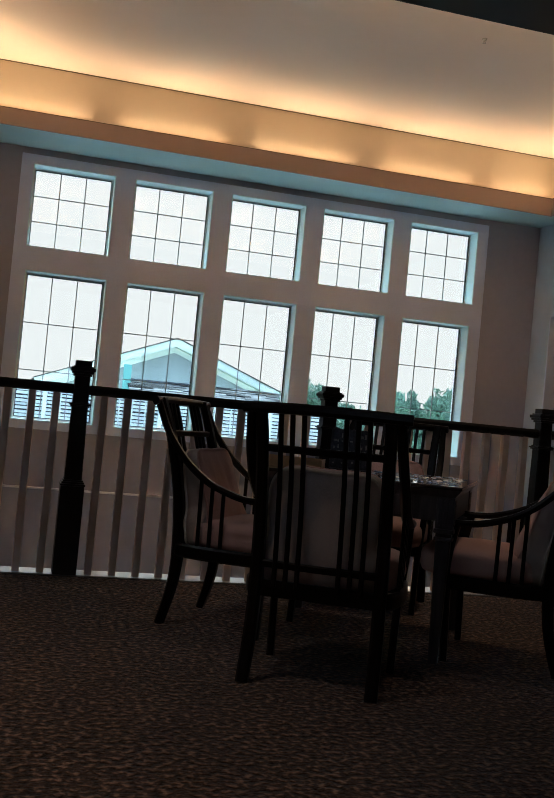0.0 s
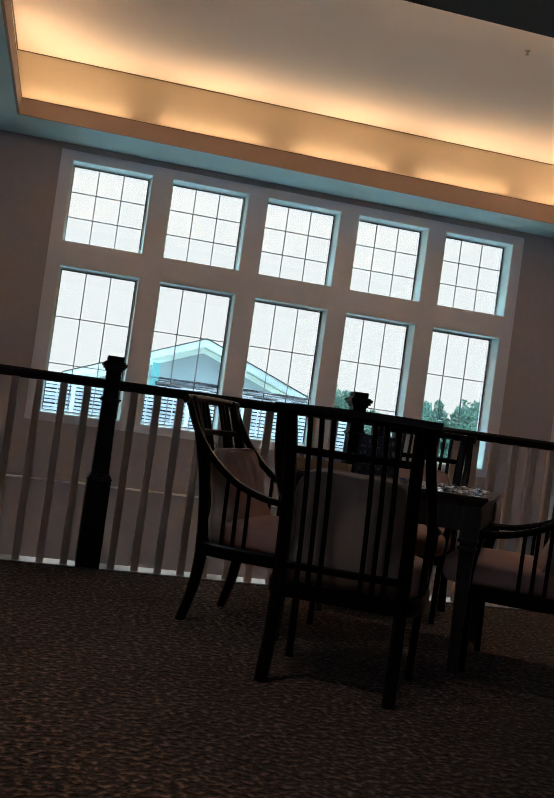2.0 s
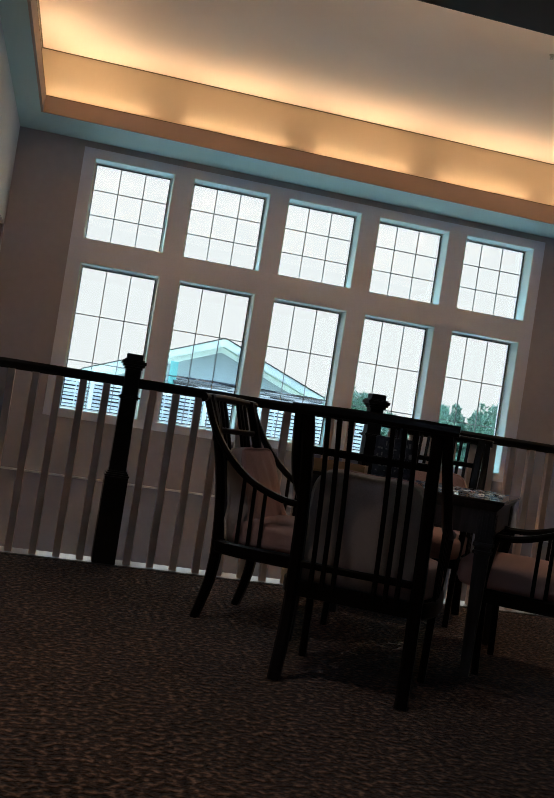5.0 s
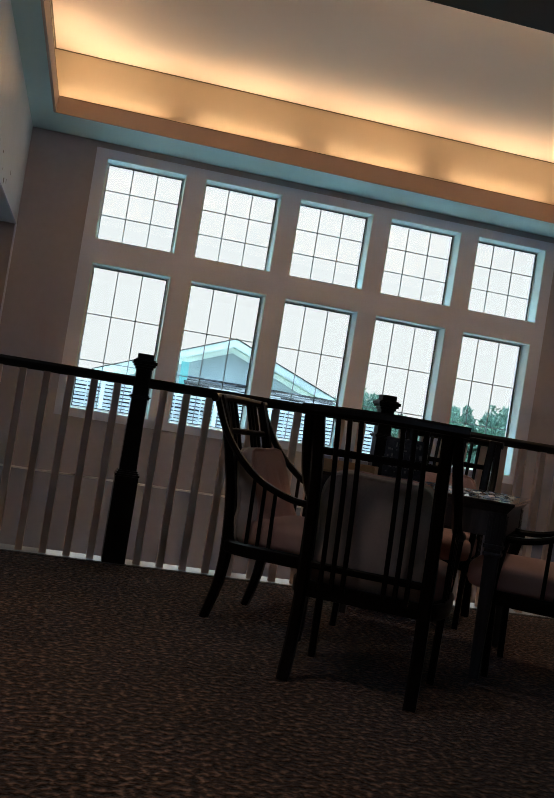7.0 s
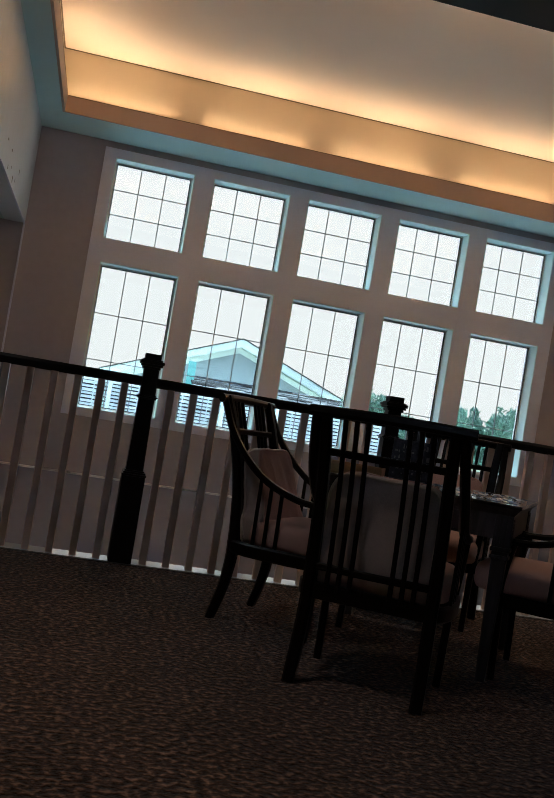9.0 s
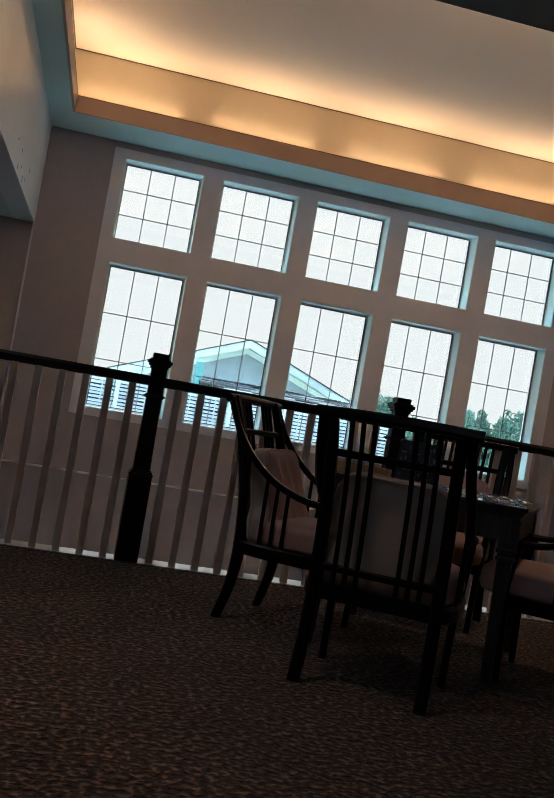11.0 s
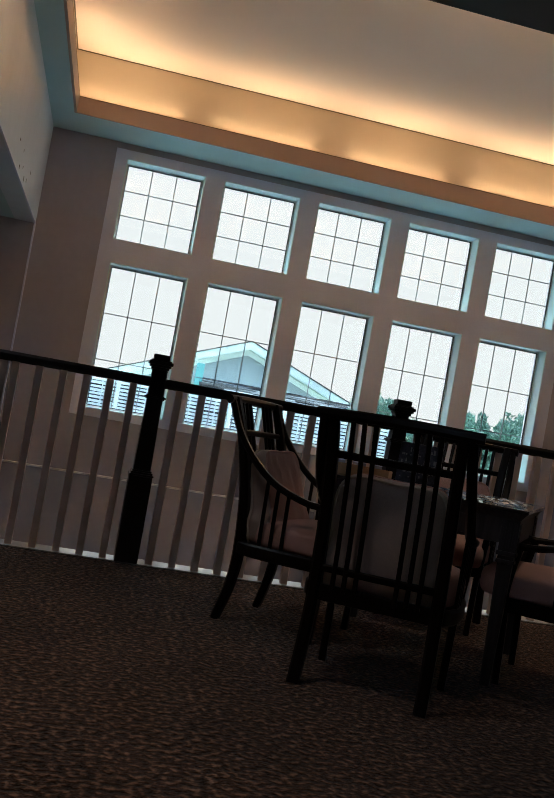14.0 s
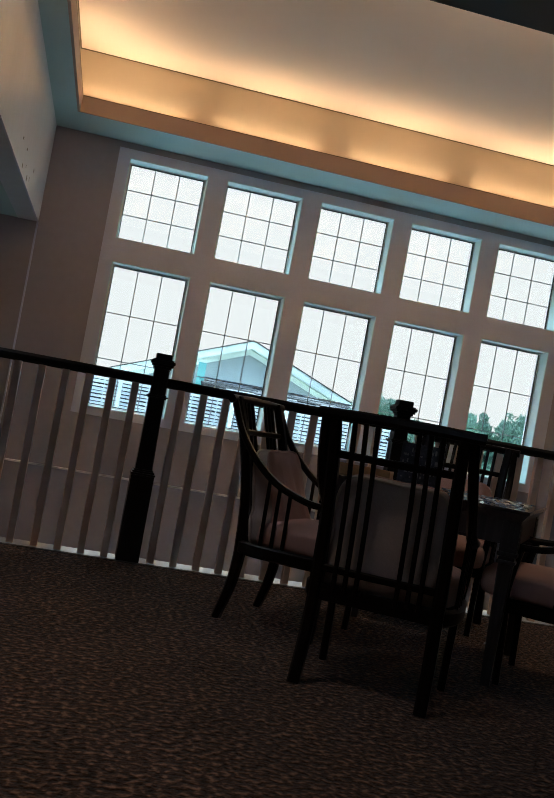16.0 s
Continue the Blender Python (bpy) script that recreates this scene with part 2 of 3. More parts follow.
    me = bpy.data.meshes.new(name)
    bmesh.ops.recalc_face_normals(bm, faces=bm.faces)
    bm.to_mesh(me)
    bm.free()
    me.materials.append(mat)
    if smooth:
        for p_ in me.polygons:
            p_.use_smooth = True
    return me


def part(name, bm, mat, parent, label="", smooth=False):
    ob = new(name, bm if isinstance(bm, bpy.types.Mesh) else mesh_of(name, bm, mat, smooth))
    ob.parent = parent
    return tagged(ob, label)


def block(name, dims, mat, parent=None, bevel=0.0, label=""):
    bm = bmesh.new()
    box(bm, *dims, bevel=bevel)
    return part(name, bm, mat, parent, label)


def structure(name, boxes, mat, label="", category="", bevel=0.0):
    """boxes: six bounds each, and, where a piece stands slightly askew, its turn."""
    bm = bmesh.new()
    for b in boxes:
        box(bm, *b[:6], bevel=bevel, m=b[6] if len(b) > 6 else None)
    ob = new(name, mesh_of(name, bm, mat))
    return tagged(ob, label, category, kind="structure")


def thing(name, m, label, category, group="", kind=""):
    ob = new(name)
    ob.empty_display_size = 0.05
    ob.matrix_world = m
    return tagged(ob, label, category, group, kind)


def spline(points, n=6):
    """A smooth run of points through the given ones."""
    P_ = [Vector(p) for p in points]
    P_ = [2 * P_[0] - P_[1]] + P_ + [2 * P_[-1] - P_[-2]]
    out = []
    for i in range(1, len(P_) - 2):
        a, b, c, d = P_[i - 1:i + 3]
        for k in range(n):
            t = k / n
            out.append(0.5 * ((2 * b) + (c - a) * t + (2 * a - 5 * b + 4 * c - d) * t * t + (3 * b - a - 3 * c + d) * t ** 3))
    return out + [P_[-2]]


def sweep(bm, points, widths, heights, side=(1, 0, 0), corner=0.25, closed=False):
    """A bar with a chamfered section along points; widths lie along side, heights across it."""
    n = len(points)
    side = Vector(side)
    rings = []
    for i, p in enumerate(points):
        if closed:
            t = points[(i + 1) % n] - points[i - 1]
        else:
            t = points[min(i + 1, n - 1)] - points[max(i - 1, 0)]
        t.normalize()
        s = (side - t * side.dot(t)).normalized()
        u = t.cross(s)
        f = i / max(n - 1, 1)
        w = widths if not isinstance(widths, tuple) else widths[0] + (widths[1] - widths[0]) * f
        h = heights if not isinstance(heights, tuple) else heights[0] + (heights[1] - heights[0]) * f
        c = corner * min(w, h)
        ring = []
        for a, b in ((w / 2, h / 2 - c), (w / 2 - c, h / 2), (c - w / 2, h / 2), (-w / 2, h / 2 - c), (-w / 2, c - h / 2), (c - w / 2, -h / 2), (w / 2 - c, -h / 2), (w / 2, c - h / 2)):
            ring.append(bm.verts.new(p + s * a + u * b))
        rings.append(ring)
    for i in range(n if closed else n - 1):
        a, b = rings[i], rings[(i + 1) % n]
        for k in range(8):
            bm.faces.new((a[k], a[(k + 1) % 8], b[(k + 1) % 8], b[k]))
    if not closed:
        bm.faces.new(rings[0][::-1])
        bm.faces.new(rings[-1])


# ---- the hall ----


def askew(x, y, degrees):
    """A small turn about an upright line, which fits the west side's edges to the camera's view."""
    return pose(x, y, 0) @ pose(0, 0, 0, 0, 0, degrees) @ pose(-x, -y, 0)


XL, XR, YW, YR = -1.13, 8.37, 14.875, 5.66
ZS, ZLIP, ZTOP, ZLOW = 4.65, 4.925, 5.62, -3.2
WX0, WPITCH, WWIDE = 0.023, 1.5, 1.2
# each row of windows: sill, head, first jamb, spacing and width; the rows differ to fit the camera's view
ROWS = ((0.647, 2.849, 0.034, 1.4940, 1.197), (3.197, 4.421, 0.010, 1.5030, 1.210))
WALL_T = 0.35

def pierced(x_min, x_max, z_min, z_max, y0, y1):
    """Boxes that fill an upright slab round the two rows of openings."""
    out = []
    z = z_min
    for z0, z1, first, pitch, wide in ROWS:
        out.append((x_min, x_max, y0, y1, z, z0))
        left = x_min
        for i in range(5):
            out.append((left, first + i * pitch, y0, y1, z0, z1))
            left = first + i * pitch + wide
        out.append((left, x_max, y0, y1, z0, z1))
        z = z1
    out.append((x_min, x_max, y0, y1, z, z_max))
    return out


wall_north = structure("wall_north", pierced(XL - 4.0, XR + 4.0, ZLOW - 0.2, 6.2, YW, YW + WALL_T), M_WALL, "tall taupe painted wall pierced by ten gridded windows", "wall")

# flat casing round the windows
casing = thing("window_casing", pose(0, 0, 0), "flat white painted casing round two rows of windows", "window trim", kind="structure")
CT, CB, CS = 4.554, 0.522, 0.189
for dims in pierced(WX0 - CS, WX0 + 4 * WPITCH + WWIDE + CS, CB, CT, YW - 0.018, YW - 0.0005):
    block("casing_board", dims, M_TRIM, casing, 0.0015)


def window_unit(index, x0, z0, z1, W):
    w = thing("window_%d" % index, pose(x0, YW, z0), "white framed fixed window with a thin three by three grid", "window", "hall windows", "structure")
    h, d, f = z1 - z0, 0.28, 0.026
    bm = bmesh.new()
    t = 0.012
    box(bm, 0.0005, t, -0.012, d, 0.0005, h - 0.0005)
    box(bm, W - t, W - 0.0005, -0.012, d, 0.0005, h - 0.0005)
    box(bm, t, W - t, -0.012, d, h - t, h - 0.0005)
    box(bm, t, W - t, -0.012, d, 0.0005, t)
    part("jamb_lining", bm, M_JAMB, w, "jamb lining tinted with blue daylight")
    bm = bmesh.new()
    y0, y1 = d - 0.03, d + 0.05
    box(bm, t, t + f, y0, y1, t, h - t, 0.004)
    box(bm, W - t - f, W - t, y0, y1, t, h - t, 0.004)
    box(bm, t + f, W - t - f, y0, y1, h - t - f, h - t, 0.004)
    box(bm, t + f, W - t - f, y0, y1, t, t + f, 0.004)
    part("window_frame", bm, M_VINYL, w)
    gx0, gx1, gz0, gz1 = t + f, W - t - f, t + f, h - t - f
    bm = bmesh.new()
    for dims in ((gx0 - 0.004, gx0 + 0.010, gz0, gz1), (gx1 - 0.010, gx1 + 0.004, gz0, gz1), (gx0 + 0.010, gx1 - 0.010, gz0 - 0.004, gz0 + 0.010), (gx0 + 0.010, gx1 - 0.010, gz1 - 0.010, gz1 + 0.004)):
        box(bm, dims[0], dims[1], y0 - 0.004, y0 + 0.02, dims[2], dims[3])
    part("gasket", bm, M_GREY, w, "dark glazing gasket")
    px, pz, mw = (gx1 - gx0) / 3, (gz1 - gz0) / 3, 0.014
    for k in (1, 2):
        block("muntin", (gx0 + k * px - mw / 2, gx0 + k * px + mw / 2, d + 0.002, d + 0.012, gz0, gz1), M_MUNTIN, w)
        block("muntin", (gx0, gx1, d + 0.0135, d + 0.022, gz0 + k * pz - mw / 2, gz0 + k * pz + mw / 2), M_MUNTIN, w)
    bm = bmesh.new()
    box(bm, 0, px - 0.001, d + 0.024, d + 0.028, 0, pz - 0.001)
    me = mesh_of("pane", bm, M_GLASS)
    for i in range(3):
        for j in range(3):
            p_ = part("pane", me, M_GLASS, w)
            p_.location = (gx0 + i * px, 0, gz0 + j * pz)
            p_.visible_shadow = False
    return w


n_ = 0
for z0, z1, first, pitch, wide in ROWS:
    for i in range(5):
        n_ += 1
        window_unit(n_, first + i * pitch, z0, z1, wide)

# moulding at storey height
structure("trim", [(XL, XR, YW - 0.06, YW - 0.0005, -0.350, -0.322)], M_LEDGE, "thin white moulding along the taupe wall", "moulding", bevel=0.003)

# side walls with wide openings
wall_west = structure("wall_west", [(XL - 0.3, XL, -3.0, YW - 0.001, 3.19, 6.2, askew(XL, YW, -0.6)), (XL - 0.3, XL, -3.0, YR - 0.1, 0, 3.19), (XL - 0.3, XL, -3.0, YR - 0.1, ZLOW, -0.3)], M_SIDE, "pale painted side wall with a wide opening below", "wall")
for sy, sz, sw, sh in ((11.52, 3.25, 0.05, 0.05), (12.19, 3.235, 0.05, 0.075), (12.86, 3.48, 0.04, 0.06), (11.69, 3.49, 0.05, 0.03), (11.16, 3.49, 0.06, 0.03), (12.5, 3.30, 0.03, 0.05), (11.9, 3.34, 0.03, 0.03)):
    d_ = YW - sy
    ob = block("dark_mark", (-0.003, 0.0015, -sw / 2, sw / 2, 0, sh), M_GREY, wall_west, 0.001, "thin dark mark")
    ob.matrix_world = askew(XL, YW, -0.6) @ pose(XL, sy, sz, 12, 0, 0)
structure("wall_east", [(XR, XR + 0.3, -3.0, YW - 0.001, 3.09, 6.2), (XR, XR + 0.3, -3.0, YR - 0.1, 0, 3.09), (XR, XR + 0.3, 14.32, YW - 0.001, ZLOW, 3.09), (XR, XR + 0.3, -3.0, YR - 0.1, ZLOW, -0.3)], M_SIDE, "pale painted side wall with a wide opening below", "wall")
structure("corner_bead", [(XL - 0.022, XL + 0.006, YW - 0.030, YW - 0.002, ZLOW, 3.188)], M_TRIM, "slim white painted corner trim of an opening", "trim", bevel=0.004)
structure("opening_bead", [(XL - 0.020, XL + 0.004, YR, YW - 0.03, 3.184, 3.196, askew(XL, YW, -0.6))], M_TRIM, "slim white edge trim over a wide opening", "trim")
structure("jamb_trim", [(XR - 0.004, XR + 0.3, 14.285, 14.3195, ZLOW, 3.088)], M_TRIM, "slim white painted jamb of an opening", "trim", bevel=0.004)
structure("wall_west_room", [(XL - 4.2, XL - 4.0, YR - 0.1, YW, ZLOW, 3.4), (XL - 4.0, XL - 0.3, YR - 0.3, YR - 0.1, ZLOW, 3.4)], M_WALL, "taupe walls of a side room", "wall")
structure("wall_east_room", [(XR + 4.0, XR + 4.2, YR - 0.1, YW, ZLOW, 3.4), (XR + 0.3, XR + 4.0, YR - 0.3, YR - 0.1, ZLOW, 3.4)], M_WALL, "taupe walls of a side room", "wall")
structure("ceiling_west_room", [(XL - 4.0, XL - 0.3, YR - 0.1, YW - 0.001, 3.192, 3.4)], M_SOFFIT, "plain low ceiling of a side room", "ceiling")
structure("ceiling_east_room", [(XR + 0.3, XR + 4.0, YR - 0.1, YW - 0.001, 3.092, 3.4)], M_SOFFIT, "plain low ceiling of a side room", "ceiling")
structure("wall_south", [(XL - 0.3, XR + 0.3, -3.2, -3.0, ZLOW, 6.2)], M_WALL, "plain taupe painted back wall", "wall")
structure("floor_hall", [(XL - 4.2, XR + 4.2, -3.2, YW + WALL_T, ZLOW - 0.2, ZLOW)], M_HALL, "pale stone floor of the lower hall", "floor")

# ceiling: lit tray, soffit ring, lips
IX0, IX1, IY1, IY0, E = -0.79, 8.03, 13.98, 7.85, 0.16
structure("ceiling", [(IX0 - E - 0.4, IX1 + E + 0.2, IY0 - E - 0.2, IY1 + E + 0.2, ZTOP, ZTOP + 0.15)], M_CEIL, "raised cream ceiling washed by warm hidden light", "ceiling")
structure("ceiling_tray_wall", [
    (IX0 - E - 0.06, IX0 - E, IY0 - E, IY1 + E, ZS + 0.16, ZTOP - 0.0005, askew(IX0 - E, IY1 + E, -1.0)),
    (IX1 + E, IX1 + E + 0.06, IY0 - E, IY1 + E, ZS + 0.16, ZTOP - 0.0005),
    (IX0 - E - 0.06, IX1 + E + 0.06, IY1 + E, IY1 + E + 0.06, ZS + 0.16, ZTOP - 0.0005),
    (IX0 - E - 0.06, IX1 + E + 0.06, IY0 - E - 0.06, IY0 - E, ZS + 0.16, ZTOP - 0.0005)], M_TRAY, "tan upright sides of the raised ceiling", "ceiling")
# dark strips put in for the shadow line where ceiling and sides meet
structure("ceiling_shadow_line", [
    (IX0 - E, IX1 + E, IY1 + E - 0.018, IY1 + E - 0.0005, ZTOP - 0.011, ZTOP - 0.001),
    (IX0 - E + 0.0005, IX0 - E + 0.018, IY0 - E, IY1 + E - 0.02, ZTOP - 0.011, ZTOP - 0.001, askew(IX0 - E, IY1 + E, -1.0))], M_DARKLINE, "thin dark strip for the shadow line round the raised ceiling", "trim")
def prism(name, outline, rise, mat, parent=None, label=""):
    """A slab from bottom corners, thickened upwards to the given tops."""
    bm = bmesh.new()
    lo = [bm.verts.new(p) for p in outline]
    hi = [bm.verts.new((p[0], p[1], rise if rise > 1 else p[2] + rise)) for p in outline]
    n = len(lo)
    bm.faces.new(lo)
    bm.faces.new(hi[::-1])
    for k in range(n):
        bm.faces.new((lo[k], hi[k], hi[(k + 1) % n], lo[(k + 1) % n]))
    return part(name, bm, mat, parent, label)


# the soffit's inner edge is skewed and raised to fit the camera's view
NEAR_X = IX0 - math.tan(radians(1.0)) * (IY1 - IY0)
RISE = 0.045
bm = bmesh.new()
plan = [(XL - 0.20, IY0, ZS), (XL - 0.02, YW - 0.001, ZS), (XR, YW - 0.001, ZS), (XR, IY0, ZS), (IX1, IY0, ZS), (IX1, IY1, ZS), (IX0, IY1, ZS + RISE), (NEAR_X, IY0, ZS + RISE)]
lo = [bm.verts.new(p) for p in plan]
hi = [bm.verts.new((p[0], p[1], p[2] + 0.04)) for p in plan]
for q in ((0, 1, 6, 7), (1, 2, 5, 6), (2, 3, 4, 5)):
    bm.faces.new([lo[i] for i in q])
    bm.faces.new([hi[i] for i in q][::-1])
for k in range(8):
    bm.faces.new((lo[k], hi[k], hi[(k + 1) % 8], lo[(k + 1) % 8]))
tagged(new("ceiling_soffit", mesh_of("ceiling_soffit", bm, M_SOFFIT)), "soffit round the raised ceiling, tinted with blue daylight", "ceiling", kind="structure")
# the unlit look of this ceiling is put into its near-black colour
structure("ceiling_balcony", [(XL, XR, -3.0, IY0, ZS, ZS + 0.04)], M_SHADEDCEIL, "flat ceiling over the balcony, coloured dark for its shade", "ceiling")
# made-up fixtures where the added fill lamps hang
for dx, dy, watts, cone in FILL_SPOTS:
    can = thing("ceiling_light", pose(dx, dy, ZS), "made-up round white fixture at an added fill lamp", "ceiling light", "balcony downlights")
    bm = bmesh.new()
    ring = [Vector((0.085 * math.cos(k * math.pi / 14), 0.085 * math.sin(k * math.pi / 14), -0.006)) for k in range(28)]
    sweep(bm, ring, 0.012, 0.024, side=(0, 0, 1), corner=0.3, closed=True)
    part("trim_ring", bm, M_VINYL, can)
    bm = bmesh.new()
    bmesh.ops.create_cone(bm, cap_ends=True, segments=28, radius1=0.074, radius2=0.074, depth=0.006, matrix=pose(0, 0, -0.004))
    part("lens", bm, M_VINYL, can, "frosted lens")
lip = thing("light_cove_lip", pose(0, 0, 0), "tan painted lip hiding warm cove lighting", "cove lip", kind="structure")
for x0, y0, x1, y1, rise0, rise1, ox, oy in (
        (NEAR_X, IY0, IX0, IY1 + 0.03, RISE, RISE, -0.033, 0), (IX0 + 0.0005, IY1, IX1 - 0.0005, IY1, RISE, 0, 0, 0.033),
        (IX1, IY0, IX1, IY1 + 0.03, 0, 0, 0.033, 0), (NEAR_X + 0.0005, IY0, IX1 - 0.0005, IY0, RISE, 0, 0, -0.033)):
    inx, iny = (0.003 if ox < 0 else -0.003 if ox > 0 else 0), (0.003 if oy < 0 else -0.003 if oy > 0 else 0)
    x0, x1, y0, y1 = x0 + inx, x1 + inx, y0 + iny, y1 + iny
    ring = [(x0, y0, ZS - 0.004 + rise0), (x1, y1, ZS - 0.004 + rise1), (x1 + ox, y1 + oy, ZS - 0.004 + rise1), (x0 + ox, y0 + oy, ZS - 0.004 + rise0)]
    prism("lip_board", ring, ZLIP, M_FASCIA, lip)
    # added dark strip along the lip's top; not a known part
    edge = [(x0 + inx, y0 + iny, ZLIP - 0.007), (x1 + inx, y1 + iny, ZLIP - 0.007), (x1 - inx, y1 - iny, ZLIP - 0.007), (x0 - inx, y0 - iny, ZLIP - 0.007)]
    prism("lip_dark_line", edge, 0.0095, M_DARKLINE, lip, "added dark brown line along the lip")


# balcony
structure("floor", [(XL, XR, -3.0, YR - 0.045, -0.3, 0.0)], M_CARPET, "dark brown flecked loop pile carpet", "floor")
structure("balcony_edge", [(XL, XR, YR - 0.0445, YR + 0.135, -0.34, 0.004)], M_CAP, "glossy white painted cap along the balcony edge", "edge trim", bevel=0.004)

structure("carpet_edge", [(XL, XR, YR - 0.088, YR - 0.0448, -0.01, 0.003)], M_GREY, "thin black binding along the carpet edge", "edge trim", bevel=0.001)

# ---- balustrade ----
balustrade = thing("balustrade", pose(0, YR, 0), "dark stained handrail and newels with cream square balusters", "railing", kind="structure")
bm = bmesh.new()
sweep(bm, [Vector((XL, 0, 1.043)), Vector((XR, 0, 1.043))], 0.056, 0.066, side=(0, 0, 1), corner=0.3)
part("handrail", bm, M_RAIL, balustrade, "black stained oak handrail")
bm = bmesh.new()
box(bm, -0.0205, 0.0205, -0.0205, 0.0205, 0.004, 1.018, 0.003)
baluster_mesh = mesh_of("baluster", bm, M_BALUSTER)
NEWELS = (-1.06, 0.398, 1.876, 3.335, 4.79, 6.245, 7.70)


def newel_bits():
    parts_ = {}
    bm = bmesh.new()
    box(bm, -0.066, 0.066, -0.066, 0.066, 0.004, 0.50, 0.004)
    parts_["base_block"] = mesh_of("base_block", bm, M_RAIL)
    bm = bmesh.new()
    box(bm, -0.070, 0.070, -0.070, 0.070, 0.500, 0.512, 0.004)
    box(bm, -0.063, 0.063, -0.063, 0.063, 0.512, 0.524, 0.004)
    box(bm, -0.056, 0.056, -0.056, 0.056, 0.524, 0.534, 0.003)
    parts_["shoulder_moulding"] = mesh_of("shoulder_moulding", bm, M_RAIL)
    bm = bmesh.new()
    sweep(bm, [Vector((0, 0, 0.53)), Vector((0, 0, 1.16))], (0.098, 0.082), (0.098, 0.082), corner=0.06)
    parts_["shaft"] = mesh_of("shaft", bm, M_RAIL)
    bm = bmesh.new()
    box(bm, -0.052, 0.052, -0.052, 0.052, 0.945, 0.953, 0.002)
    box(bm, -0.060, 0.060, -0.060, 0.060, 0.953, 0.963, 0.003)
    box(bm, -0.050, 0.050, -0.050, 0.050, 0.963, 0.970, 0.002)
    parts_["collar"] = mesh_of("collar", bm, M_RAIL)
    bm = bmesh.new()
    for r_, a, b in ((0.050, 1.118, 1.132), (0.060, 1.132, 1.146), (0.068, 1.146, 1.166), (0.058, 1.166, 1.174), (0.045, 1.174, 1.206)):
        box(bm, -r_, r_, -r_, r_, a, b, 0.004)
    parts_["cap"] = mesh_of("cap", bm, M_RAIL)
    return parts_


bits = newel_bits()
for nx in NEWELS:
    nw = new("newel_post")
    nw.parent = balustrade
    nw.location = (nx, 0, 0)
    tagged(nw, "black stained square newel post with a moulded cap")
    for nm, me in bits.items():
        part(nm, me, M_RAIL, nw)
for a, b in zip(NEWELS, NEWELS[1:] + (9.155,)):
    for k in range(1, 11):
        bx = a + (b - a) * k / 11
        if bx > XR - 0.04:
            break
        ob = part("baluster", baluster_mesh, M_BALUSTER, balustrade)
        ob.location = (bx, 0, 0)

# ---- dining set ----
TC, AZ = Vector((1.74, 4.465, 0)), 31.0


def cushion_mesh(name, w, d, h, mat, power=4.0, crown=0.3):
    bm = bmesh.new()
    bmesh.ops.create_cube(bm, size=2)
    bmesh.ops.subdivide_edges(bm, edges=bm.edges, cuts=9, use_grid_fill=True)
    for v in bm.verts:
        p = v.co.copy()
        r = (abs(p.x) ** power + abs(p.y) ** power + abs(p.z) ** power) ** (1 / power)
        q = p / r
        zz = q.z * (1 + crown * (1 - q.x ** 2) * (1 - q.y ** 2)) if q.z > 0 else q.z
        v.co = Vector((q.x * w / 2, q.y * d / 2, zz * h / 2)) + 0.004 * noise.noise_vector(q * 3)
    return mesh_of(name, bm, mat, True)


def pillow_shape(u, v):
    """Half outline of the loose cushion: wider at its foot, with eared corners and a slack, wavy rim."""
    w = 0.215 - 0.018 * v + 0.010 * u * u * v * v
    w += 0.012 * math.exp(-((v + 0.50) / 0.17) ** 2) - 0.006 * math.exp(-((v + 0.15) / 0.15) ** 2)
    x = u * w * math.sqrt(1 - 0.20 * v ** 8) + 0.012 * noise.noise(Vector((u * 1.5, v * 3.2, 0.3))) * u * u
    z = v * 0.222 * math.sqrt(1 - 0.16 * u ** 8) + 0.004 * noise.noise(Vector((u * 3.0, v * 1.5, 7.3))) * v * v
    return x, z


def pillow_mesh(name, t, front, mat):
    """A boxed cushion: upholstery in front, lining cloth behind and round the gusset."""
    bm = bmesh.new()
    n, g = 22, 5
    grid = {}
    for s in (1, -1):
        for i in range(n + 1):
            for j in range(n + 1):
                u, v = -1 + 2 * i / n, -1 + 2 * j / n
                x, z = pillow_shape(u, v)
                puff = 0.58 + 0.42 * ((1 - u ** 4) * (1 - v ** 4)) ** 0.6
                fold = 0.005 * noise.noise(Vector((u * 2.6, v * 1.6, s * 3.0))) + 0.013 * noise.noise(Vector((u * 6.0, v * 1.1, s * 5.0)))
                y = -t / 2 * puff if s == -1 else (0.085 - 0.058 * v) * puff
                grid[s, i, j] = bm.verts.new((x, y + fold, z))
    for s in (1, -1):
        for i in range(n):
            for j in range(n):
                f = [grid[s, i, j], grid[s, i + 1, j], grid[s, i + 1, j + 1], grid[s, i, j + 1]]
                made = bm.faces.new(f if s == -1 else f[::-1])
                made.material_index = 1 if s == 1 else 0
    rim = [(i, 0) for i in range(n)] + [(n, j) for j in range(n)] + [(i, n) for i in range(n, 0, -1)] + [(0, j) for j in range(n, 0, -1)]
    rings = [[grid[-1, i, j] for i, j in rim]]
    for k in range(1, g):
        ring = []
        for i, j in rim:
            a, b = grid[-1, i, j].co, grid[1, i, j].co
            q = a.lerp(b, k / g)
            swell = 1 + 0.035 * math.sin(math.pi * k / g) + 0.012 * noise.noise(q * 22)
            ring.append(bm.verts.new((q.x * swell, q.y, q.z * swell)))
        rings.append(ring)
    rings.append([grid[1, i, j] for i, j in rim])
